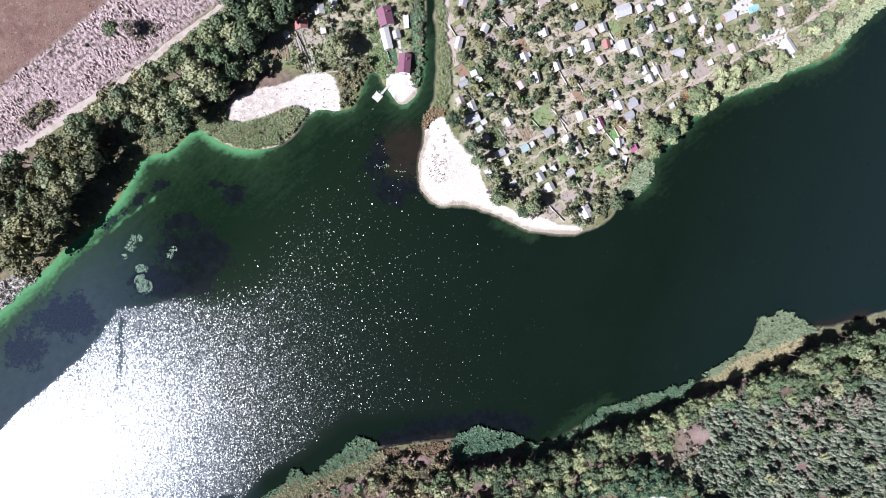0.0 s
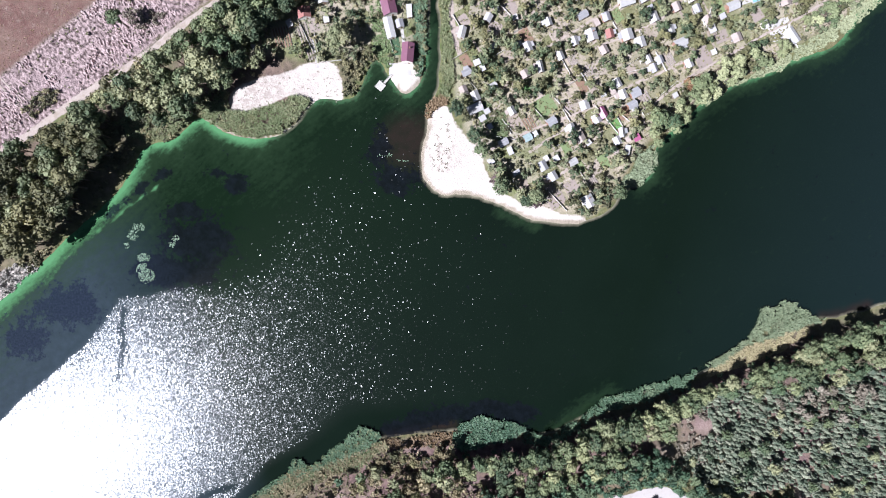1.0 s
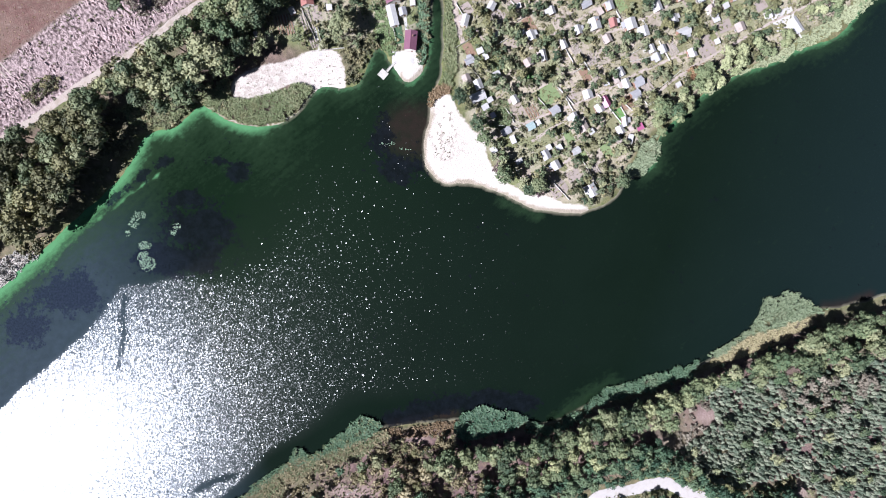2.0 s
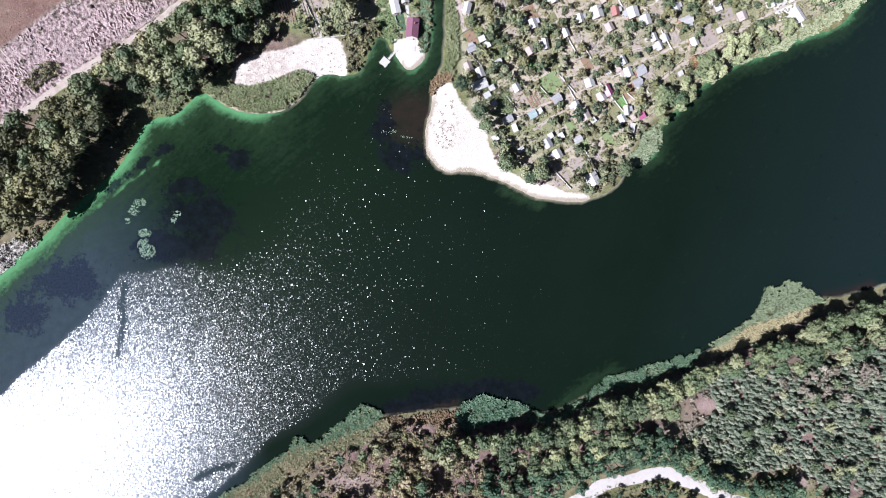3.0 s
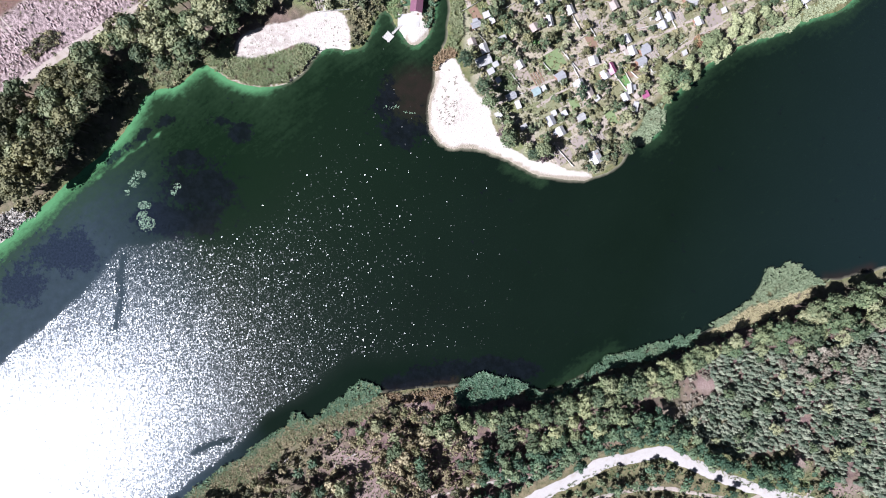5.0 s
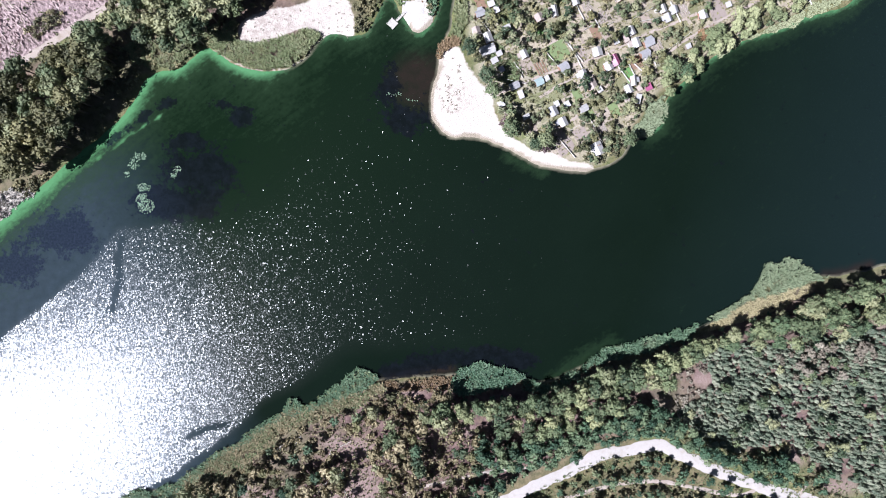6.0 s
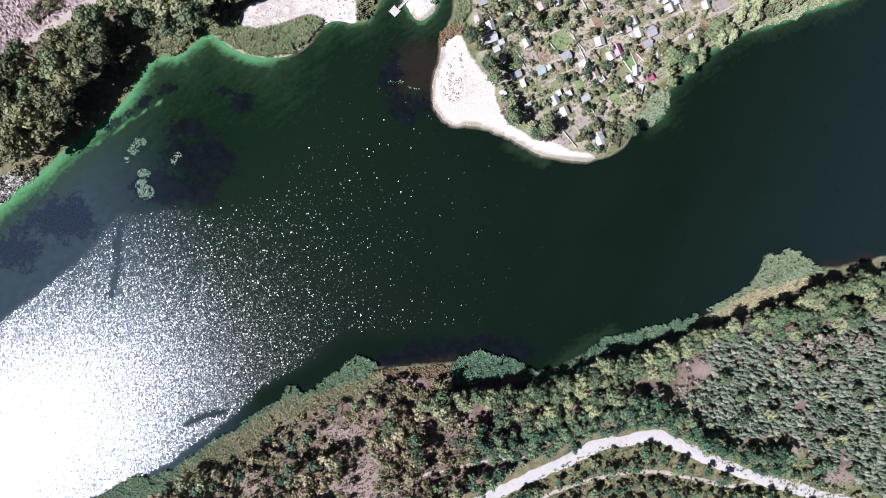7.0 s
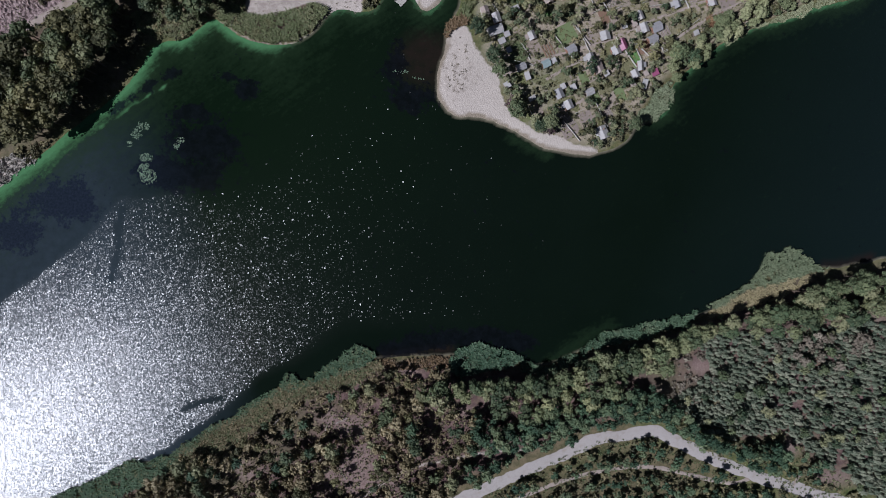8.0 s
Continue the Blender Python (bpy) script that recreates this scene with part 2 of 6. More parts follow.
def ground_material():
    m, nt, bsdf = nodes_of("ground")
    n = Net(nt)
    za, zb = n.attr("zone_a"), n.attr("zone_b")
    sa, sb = nt.nodes.new("ShaderNodeSeparateColor"), nt.nodes.new("ShaderNodeSeparateColor")
    n.link(za.outputs["Color"], sa.inputs[0])
    n.link(zb.outputs["Color"], sb.inputs[0])
    fine, mid, wide = n.noise(1.6, 5, 0.65), n.noise(0.3, 5, 0.6), n.noise(0.05, 4)
    # dry meadow is the base
    c = n.mix(n.ramp(mid, 0.35, 0.65), (0.075, 0.085, 0.035), (0.19, 0.16, 0.085))
    c = n.mix(n.ramp(fine, 0.5, 0.75, 0, 0.5), c, (0.26, 0.21, 0.13))
    # needle and leaf litter under trees
    litter = n.mix(n.ramp(mid, 0.35, 0.65), (0.085, 0.054, 0.051), (0.185, 0.122, 0.112))
    litter = n.mix(n.ramp(n.noise(0.13, 5, 0.65), 0.48, 0.64, 0, 0.5), litter, (0.23, 0.175, 0.115))
    c = n.mix(sb.outputs[0], c, litter)
    # trodden bare clearings
    c = n.mix(zb.outputs["Alpha"], c, n.mix(n.ramp(fine, 0.35, 0.65), (0.18, 0.122, 0.11), (0.3, 0.222, 0.197)))
    # brown heath with a pinkish cast
    heath = n.mix(n.ramp(mid, 0.3, 0.7), (0.115, 0.056, 0.05), (0.172, 0.1, 0.084))
    heath = n.mix(n.ramp(fine, 0.5, 0.7, 0, 0.6), heath, (0.07, 0.058, 0.04))
    heath = n.mix(n.ramp(n.noise(0.7, 5, 0.7), 0.5, 0.7, 0, 0.5), heath, (0.2, 0.15, 0.115))
    heath = n.mix(n.ramp(wide, 0.42, 0.62, 0, 0.7), heath, (0.215, 0.145, 0.115))
    heath = n.mix(n.ramp(n.noise(0.19, 6, 0.75), 0.47, 0.62, 0, 0.6), heath, (0.125, 0.084, 0.066))
    heath = n.mix(n.ramp(n.noise(0.4, 5, 0.7), 0.56, 0.68, 0, 0.6), heath, (0.26, 0.2, 0.17))
    c = n.mix(sa.outputs[2], c, heath)
    # pale rubble in heaped rows, shade of the hollows put into the dark colour
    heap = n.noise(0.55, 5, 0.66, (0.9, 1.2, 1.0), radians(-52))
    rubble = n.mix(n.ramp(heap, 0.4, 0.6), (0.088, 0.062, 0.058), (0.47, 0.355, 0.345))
    rubble = n.mix(n.ramp(wide, 0.5, 0.7, 0, 0.5), rubble, (0.32, 0.24, 0.24))
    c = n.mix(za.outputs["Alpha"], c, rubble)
    # allotment plots, each worked in its own way
    vor = nt.nodes.new("ShaderNodeTexVoronoi")
    vor.inputs["Scale"].default_value = 0.11
    vor.distance = "CHEBYCHEV"
    mp = nt.nodes.new("ShaderNodeMapping")
    mp.inputs["Rotation"].default_value = (0, 0, radians(-32))
    n.link(n.place(), mp.inputs[0])
    n.link(mp.outputs[0], vor.inputs["Vector"])
    cell = nt.nodes.new("ShaderNodeSeparateColor")
    n.link(vor.outputs["Color"], cell.inputs[0])
    plot = n.mix(n.ramp(cell.outputs[0], 0.2, 0.8), (0.17, 0.165, 0.085), (0.39, 0.325, 0.255))
    plot = n.mix(n.ramp(cell.outputs[1], 0.6, 0.9, 0, 0.7), plot, (0.4, 0.325, 0.295))
    plot = n.mix(n.ramp(fine, 0.4, 0.7, 0, 0.45), plot, (0.12, 0.13, 0.05))
    plot = n.mix(n.ramp(mid, 0.5, 0.7, 0, 0.4), plot, (0.3, 0.25, 0.19))
    c = n.mix(sb.outputs[1], c, plot)
    # green grass
    c = n.mix(sa.outputs[1], c, n.mix(n.ramp(fine, 0.3, 0.7), (0.06, 0.12, 0.03), (0.16, 0.22, 0.06)))
    # sand
    sand = n.mix(n.ramp(fine, 0.3, 0.7), (0.56, 0.5, 0.45), (0.48, 0.42, 0.37))
    trodden = n.ramp(n.noise(0.35, 6, 0.72), 0.4, 0.58)
    sand = n.mix(n.math("MULTIPLY", trodden, sb.outputs[2]), sand, (0.31, 0.255, 0.225))
    sc = nt.nodes.new("ShaderNodeSeparateColor")
    n.link(n.attr("zone_c").outputs["Color"], sc.inputs[0])
    debris = n.ramp(n.noise(0.3, 7, 0.75), 0.5, 0.64)
    sand = n.mix(n.math("MULTIPLY", debris, sc.outputs[1]), sand, (0.24, 0.2, 0.17))
    sand = n.mix(n.ramp(n.math("ADD", sc.outputs[0], n.math("MULTIPLY", n.math("SUBTRACT", n.noise(0.25, 4), 0.5), 0.5)), 0.2, 0.8, 0, 0.85), sand, (0.25, 0.205, 0.15))
    c = n.mix(n.ramp(n.math("ADD", sa.outputs[0], n.math("MULTIPLY", n.math("SUBTRACT", n.noise(0.7, 5), 0.5), 0.7)), 0.38, 0.62), c, sand)
    n.link(c, bsdf.inputs["Base Color"])
    bsdf.inputs["Roughness"].default_value = 0.95
    bsdf.inputs["Specular IOR Level"].default_value = 0.15
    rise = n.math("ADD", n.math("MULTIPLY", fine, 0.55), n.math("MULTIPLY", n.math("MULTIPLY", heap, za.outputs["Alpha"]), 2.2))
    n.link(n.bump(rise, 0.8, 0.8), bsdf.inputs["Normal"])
    return m


def water_material():
    m, nt, bsdf = nodes_of("river_water")
    n = Net(nt)
    wa, wb = n.attr("water_a"), n.attr("water_b")
    sa, sb = nt.nodes.new("ShaderNodeSeparateColor"), nt.nodes.new("ShaderNodeSeparateColor")
    n.link(wa.outputs["Color"], sa.inputs[0])
    n.link(wb.outputs["Color"], sb.inputs[0])
    patchy, wide = n.noise(0.22, 5, 0.65), n.noise(0.02, 3)
    wisps = n.noise(0.2, 6, 0.68, (0.45, 1.5, 1.0), radians(42))
    # deep water, greener over the shelf, bluer in the channel, silty grey-blue in the western shallows
    c = n.mix(n.ramp(wide, 0.35, 0.65), (0.0034, 0.0074, 0.0041), (0.0040, 0.0085, 0.0049))
    c = n.mix(wa.outputs["Alpha"], c, (0.0078, 0.0145, 0.0150))
    c = n.mix(sb.outputs[2], c, (0.0043, 0.0108, 0.0042))
    c = n.mix(n.math("MULTIPLY", wb.outputs["Alpha"], n.ramp(patchy, 0.3, 0.7, 0.7, 1.0)), c, (0.0290, 0.0415, 0.0525))
    # pale bottom shining through at the edge, brown mud, and algae from dim green to pale mint
    c = n.mix(n.ramp(n.math("ADD", sa.outputs[0], n.math("MULTIPLY", n.math("SUBTRACT", patchy, 0.5), 0.25)), 0.35, 1.0, 0, 0.9), c, (0.26, 0.235, 0.165))
    c = n.mix(n.math("MULTIPLY", sb.outputs[1], n.ramp(n.noise(0.13, 4, 0.6), 0.35, 0.65, 0.55, 1.0)), c, (0.0225, 0.0135, 0.0115))
    bloom = n.math("ADD", sa.outputs[1], n.math("ADD", n.math("MULTIPLY", n.math("SUBTRACT", wisps, 0.5), 0.75), n.math("MULTIPLY", n.math("SUBTRACT", n.noise(0.4, 6, 0.7), 0.5), 0.55)))
    c = n.mix(n.ramp(bloom, 0.1, 0.8), c, (0.0185, 0.037, 0.0165))
    c = n.mix(n.ramp(bloom, 0.56, 1.12), c, (0.08, 0.205, 0.088))
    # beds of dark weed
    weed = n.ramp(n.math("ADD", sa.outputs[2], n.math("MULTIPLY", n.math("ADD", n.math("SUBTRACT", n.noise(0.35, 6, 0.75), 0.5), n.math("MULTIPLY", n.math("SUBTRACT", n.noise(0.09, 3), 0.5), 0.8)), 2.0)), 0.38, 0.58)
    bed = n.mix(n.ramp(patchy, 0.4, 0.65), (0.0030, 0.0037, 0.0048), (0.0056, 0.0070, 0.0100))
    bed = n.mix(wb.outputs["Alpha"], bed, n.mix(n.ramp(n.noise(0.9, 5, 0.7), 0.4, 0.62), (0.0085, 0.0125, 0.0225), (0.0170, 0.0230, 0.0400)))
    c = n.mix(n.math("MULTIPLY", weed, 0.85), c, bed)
    n.link(c, bsdf.inputs["Base Color"])
    calm = sb.outputs[0]
    # wind ripple as small tilted facets, which flatten where the bank gives shelter
    mp = nt.nodes.new("ShaderNodeMapping")
    mp.inputs["Scale"].default_value, mp.inputs["Rotation"].default_value = (2.4, 2.0, 1.0), (0, 0, radians(25))
    cell, more = nt.nodes.new("ShaderNodeTexVoronoi"), nt.nodes.new("ShaderNodeTexWhiteNoise")
    cell.inputs["Scale"].default_value = 1.0
    n.link(n.place(), mp.inputs[0])
    n.link(mp.outputs[0], cell.inputs["Vector"])
    n.link(cell.outputs["Color"], more.inputs["Vector"])
    one, two = nt.nodes.new("ShaderNodeSeparateColor"), nt.nodes.new("ShaderNodeSeparateColor")
    n.link(cell.outputs["Color"], one.inputs[0])
    n.link(more.outputs["Color"], two.inputs[0])
    wild = n.math("POWER", two.outputs[2], 3.7)
    steep = n.math("MULTIPLY", n.ramp(wild, 0, 1, 0.105, 0.38), n.math("SUBTRACT", 1.0, n.math("MULTIPLY", calm, 0.92)))
    tilt = nt.nodes.new("ShaderNodeCombineXYZ")
    for i in range(2):
        n.link(n.math("MULTIPLY", n.math("SUBTRACT", n.math("ADD", one.outputs[i], two.outputs[i]), 1.0), steep), tilt.inputs[i])
    tilt.inputs[2].default_value = 1.0
    unit = nt.nodes.new("ShaderNodeVectorMath")
    unit.operation = "NORMALIZE"
    n.link(tilt.outputs[0], unit.inputs[0])
    bsdf.inputs["Roughness"].default_value = 0.42
    n.link(n.ramp(calm, 0, 1, 0.03, 0.0), bsdf.inputs["Specular IOR Level"])
    gloss, fresnel, both = (nt.nodes.new("ShaderNode" + k) for k in ("BsdfGlossy", "Fresnel", "MixShader"))
    gloss.distribution, fresnel.inputs["IOR"].default_value = "BECKMANN", 1.42
    n.link(n.ramp(calm, 0, 1, 0.29, 0.1), gloss.inputs["Roughness"])
    n.link(unit.outputs[0], gloss.inputs["Normal"])
    n.link(unit.outputs[0], fresnel.inputs["Normal"])
    n.link(fresnel.outputs[0], both.inputs[0])
    n.link(bsdf.outputs[0], both.inputs[1])
    n.link(gloss.outputs[0], both.inputs[2])
    n.link(both.outputs[0], nt.nodes["Material Output"].inputs[0])
    return m


GROUND, WATER = ground_material(), water_material()
SAND_ROAD = surface("packed_pale_sand", (0.47, 0.43, 0.41), (0.37, 0.33, 0.31), 0.95, 1.5, bump=0.05, dirt=(0.3, 0.25, 0.19), soil=0.6)
DIRT = surface("pale_dirt", (0.42, 0.35, 0.31), (0.3, 0.24, 0.2), 0.95, 1.5, bump=0.05, dirt=(0.2, 0.16, 0.11), soil=0.7)
BARK = surface("bark", (0.1, 0.075, 0.055), (0.16, 0.12, 0.09), 0.9, 0.4)
LEAF_DARK = foliage("poplar_and_alder_leaves", (0.04, 0.066, 0.037), (0.124, 0.155, 0.077), (0.3, 0.295, 0.162), (0.15, 0.13, 0.062))
LEAF_OCHRE = foliage("ochre_autumn_leaves", (0.055, 0.06, 0.03), (0.14, 0.134, 0.064), (0.225, 0.21, 0.1), (0.21, 0.155, 0.07))
LEAF_GREEN = foliage("forest_leaves", (0.032, 0.068, 0.042), (0.084, 0.142, 0.08), (0.2, 0.24, 0.13), (0.17, 0.15, 0.07))
LEAF_YELLOW = foliage("turning_leaves", (0.064, 0.104, 0.054), (0.158, 0.19, 0.094), (0.33, 0.33, 0.17))
LEAF_FRUIT = foliage("orchard_leaves", (0.06, 0.085, 0.046), (0.16, 0.18, 0.1), (0.305, 0.3, 0.175))
LEAF_MIXED = foliage("thin_wood_leaves", (0.062, 0.066, 0.04), (0.16, 0.15, 0.082), (0.335, 0.295, 0.16), (0.27, 0.2, 0.115))
NEEDLES = foliage("pine_needles", (0.066, 0.09, 0.06), (0.145, 0.167, 0.112), (0.262, 0.272, 0.195), (0.21, 0.175, 0.125))
REED = foliage("reed_blades", (0.06, 0.108, 0.062), (0.108, 0.167, 0.094), (0.185, 0.245, 0.142), (0.225, 0.225, 0.13))
REED_DEEP = foliage("deep_green_reed_blades", (0.044, 0.09, 0.052), (0.08, 0.142, 0.082), (0.14, 0.205, 0.122), (0.15, 0.17, 0.1))
REED_OLIVE = foliage("olive_reed_blades", (0.11, 0.145, 0.082), (0.17, 0.205, 0.118), (0.26, 0.29, 0.175), (0.22, 0.21, 0.13))
REED_DRY = foliage("dry_reed_blades", (0.085, 0.115, 0.05), (0.14, 0.165, 0.075), (0.24, 0.24, 0.13), (0.28, 0.19, 0.11))
GRASS_PALE = foliage("pale_shore_grass", (0.18, 0.195, 0.11), (0.26, 0.275, 0.158), (0.35, 0.365, 0.23), (0.28, 0.25, 0.14))
LEAF_BARE = foliage("half_bare_twigs", (0.13, 0.112, 0.082), (0.225, 0.192, 0.15), (0.34, 0.3, 0.235), (0.26, 0.215, 0.155))
GRASS_BANK = foliage("bright_bank_grass", (0.11, 0.16, 0.065), (0.17, 0.22, 0.095), (0.27, 0.3, 0.155))
REED_TAN = foliage("tan_reed_blades", (0.115, 0.1, 0.052), (0.19, 0.158, 0.084), (0.285, 0.24, 0.14), (0.25, 0.16, 0.09))
REED_BROWN = foliage("brown_reed_blades", (0.13, 0.085, 0.045), (0.2, 0.135, 0.075), (0.28, 0.2, 0.12), (0.24, 0.14, 0.08))
LEAF_PLUM = foliage("purple_leaves", (0.05, 0.028, 0.034), (0.085, 0.05, 0.055), (0.14, 0.09, 0.095), (0.1, 0.07, 0.06))
GRASS_TAN = foliage("tan_grass", (0.2, 0.172, 0.085), (0.285, 0.24, 0.128), (0.38, 0.325, 0.19), (0.33, 0.25, 0.15))
LEAF_SHORE = foliage("pale_shore_leaves", (0.1, 0.13, 0.065), (0.215, 0.24, 0.12), (0.385, 0.39, 0.215), (0.3, 0.26, 0.13))
LEAF_TAN = foliage("tan_dry_leaves", (0.145, 0.12, 0.064), (0.262, 0.217, 0.122), (0.41, 0.348, 0.212), (0.28, 0.21, 0.135))
LEAF_RUST = foliage("rust_leaves", (0.14, 0.075, 0.04), (0.21, 0.12, 0.065), (0.3, 0.2, 0.11), (0.2, 0.14, 0.08))
PAD = foliage("lily_pads", (0.1, 0.17, 0.1), (0.17, 0.25, 0.16), (0.26, 0.34, 0.24), (0.26, 0.26, 0.18))

# ---- ground: one sheet to the horizon ----
def spread(lo, hi, step, far):
    mid = np.arange(lo, hi + 0.01, step)
    out, d, grow = [], 0.0, step
    while d < far:
        grow *= 1.25
        d += grow
        out.append(d)
    out = np.array(out)
    return np.concatenate([(lo - out)[::-1], mid, hi + out])


def sheet(name, xs, ys, height, keep=None):
    gx, gy = np.meshgrid(xs, ys)
    w, h = len(xs), len(ys)
    gz = height(gx, gy)
    verts = np.stack([gx, gy, gz], -1).reshape(-1, 3)
    i = np.arange(w * h).reshape(h, w)
    faces = np.stack([i[:-1, :-1], i[:-1, 1:], i[1:, 1:], i[1:, :-1]], -1).reshape(-1, 4)
    if keep is not None:
        faces = faces[keep(gx, gy).reshape(-1)[faces].any(1)]
    me = bpy.data.meshes.new(name)
    fill(me, verts, faces)
    return new(name, me), gx.ravel(), gy.ravel()


def fill(me, verts, faces, smooth=True):
    """Vertices and faces of equal size from arrays."""
    k = faces.shape[1]
    me.vertices.add(len(verts))
    me.vertices.foreach_set("co", np.ascontiguousarray(verts, np.float32).ravel())
    me.loops.add(faces.size)
    me.loops.foreach_set("vertex_index", np.ascontiguousarray(faces, np.int32).ravel())
    me.polygons.add(len(faces))
    me.polygons.foreach_set("loop_start", np.arange(0, faces.size, k, dtype=np.int32))
    me.polygons.foreach_set("use_smooth", np.full(len(faces), smooth))
    me.update(calc_edges=True)
    return me


def attribute(ob, name, channels):
    a = ob.data.attributes.new(name, "FLOAT_COLOR", "POINT")
    a.data.foreach_set("color", np.stack(channels, -1).astype(np.float32).ravel())


def terrain(x, y):
    d = land(x, y)
    up = 0.12 + 1.3 * (1 - np.exp(-np.maximum(d, 0) / 9)) + 0.35 * (rough_noise(x, y, 18, 4) - 0.4)
    gravel = soft(inside(x, y, GRAVEL), 6) * soft(-inside(x, y, HEATH), 6)
    up = up + gravel * (1.2 * rough_noise(x * 0.7 + y * 0.5, y - x, 5, 8))
    return np.where(d > 0, up * np.clip(d / 1.5, 0, 1), np.maximum(d * 0.25, -3.5))


ground, px, py = sheet("ground", spread(-290, 290, 2.0, 4200), spread(-225, 175, 2.0, 4200), terrain)
ground.data.materials.append(GROUND)
tagged(ground, "sandy river banks with dry grass, heath and soil", "ground", kind="structure")
wob = (rough_noise(px, py, 9, 21) - 0.5) * 7
shore = land(px, py)
near = (np.abs(px) < 400) & (np.abs(py) < 400)
sand = np.maximum.reduce([soft(inside(px, py, b) + 0.4 * wob, 4) for b in (BEACH_WEST, BEACH_EAST, BEACH_SPIT, PALE_BANK)])
strand = 0.45 * soft(1.6 - np.abs(shore - 0.4), 1.5) * np.maximum(soft(px + 135, 8) * soft(-66 - px, 6) * (py > 20), 1.3 * soft(ellipse(px, py, (-234.4, -32.9), 20, 14), 0.4))
litter = soft(inside(px, py, SOUTH) - 3 + wob, 8)
litter = litter * (1 - 0.75 * np.maximum(soft(inside(px, py, WOOD_ROADSIDE) + wob, 6), soft(inside(px, py, EDGE_WOOD) + wob, 6)))
litter = litter * (1 - 0.8 * soft(9 - line_dist(px, py, rounded(ROAD_SOUTH)) + 0.5 * wob, 6))
litter = np.maximum(litter, soft(inside(px, py, WEST) - 2 + wob, 5) * soft(line_dist(px, py, ROAD_WEST) - 4, 4) * 0.8)
bare = np.max([soft(ellipse(px, py, c, a, b) * min(a, b) + 0.5 * wob, 4) for c, a, b in CLEARINGS], 0)
heath = soft(inside(px, py, HEATH) + 0.2 * wob, 3)
gravel = soft(inside(px, py, GRAVEL) + 0.3 * wob, 3) * (1 - heath)
grass = 0.25 * soft(rough_noise(px, py, 40, 12) - 0.55, 0.2)
plots = np.maximum(soft(inside(px, py, GARDENS) + 0.3 * wob, 3), soft(inside(px, py, GARDENS_WEST) + 0.3 * wob, 3))
attribute(ground, "zone_a", (np.maximum(sand, strand), grass * (1 - heath) * (1 - gravel), heath, gravel))
wet_sand = sand * soft(1.9 - shore + 0.15 * wob, 1.4) * (px > -30)
drift = np.maximum(soft(ellipse(px, py, (-9.0, 40.0), 6, 20), 0.6), soft(ellipse(px, py, (0.0, 40.0), 8, 9), 0.8)) * 0.8
attribute(ground, "zone_c", (wet_sand, drift, 0 * px, 0 * px))
attribute(ground, "zone_b", (litter * (1 - gravel), plots, np.maximum(soft(inside(px, py, BEACH_WEST), 30) * np.interp(px, (-100, -66), (1.0, 0.25)), 0.0) + 0.1, bare))

# ---- water ----
def wet(x, y):
    return land(x, y) < 3.0


water, px, py = sheet("water", spread(-290, 290, 2.0, 4200), spread(-225, 175, 2.0, 4200), lambda x, y: 0 * x, wet)
water.data.materials.append(WATER)
tagged(water, "dark green river water with wind ripple and algae", "water", kind="structure")
depth = -land(px, py)
wob = (rough_noise(px, py, 16, 31) - 0.5) * 14
to_west, to_east = -inside(px, py, WEST), -inside(px, py, EAST)
beach = np.exp(-np.maximum(depth, 0) / 1.3)
ALGAE = [(-255.0, -71.5), (-231.2, -40.4), (-208.8, -18.5), (-186.4, -0.3), (-165.6, 20.5), (-159.3, 37.3), (-141.8, 42.3), (-132.4, 53.1), (-117.8, 46.8), (-101.0, 41.9)]
algae_line = line_dist(px, py, rounded(ALGAE))
algae = 0.92 * np.exp(-np.maximum(to_west - 0.5, 0) / np.interp(px, (-190, -155), (6.0, 3.2))) * soft(px + 250, 20) * soft(-92 - px, 30) + 0.4 * np.clip(1 - algae_line / 40, 0, 1)
algae = np.maximum(algae, 0.75 * np.exp(-np.maximum(to_west, 0) / 7) * soft(px + 80, 10) * soft(40 - px, 5) * soft(112 - py, 10))
algae = np.maximum(algae, 0.95 * np.exp(-np.maximum(to_east, 0) / 4.5) * soft(px - 100, 12))
algae = np.maximum(algae, 0.5 * np.clip(1 - line_dist(px, py, [(28.2, 10.7), (48.0, 3.7)]) / 6, 0, 1))
algae = np.maximum(algae, 0.42 * np.clip(1 - line_dist(px, py, [(62.8, -105.7), (75.3, -92.7), (89.8, -84.0)]) / 9, 0, 1))
algae = np.maximum(algae, 0.95 * np.clip(1 - line_dist(px, py, [(-186.0, -5.0), (-168.0, 10.0), (-156.0, 19.0)]) / (0.6 + 3.4 * waver(px, py, 4, 5)), 0, 1))
WEED = [((-133.2, -10.4), 24, 20), ((-146.5, -25.9), 26, 12), ((-112.7, 23.5), 9, 7), ((-28.0, 27.0), 16, 9), ((-37.0, 43.0), 8, 14), ((-123.4, 27.7), 8, 4), ((-200.7, -45.6), 22, 14), ((-138.1, 6.2), 16, 6), ((-224.7, -64.5), 15, 12)]
weed = np.max([np.clip(0.9 * ellipse(px, py, c, a, b) + 0.28, 0, 1) for c, a, b in WEED], 0)
weed = np.maximum(weed, 0.62 * np.clip(1 - line_dist(px, py, [(-181.9, 3.4), (-171.5, 12.2), (-159.0, 22.2), (-148.2, 27.0)]) / 5, 0, 1))
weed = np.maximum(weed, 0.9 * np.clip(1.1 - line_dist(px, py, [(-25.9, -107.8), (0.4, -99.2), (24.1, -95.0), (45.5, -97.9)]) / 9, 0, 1))
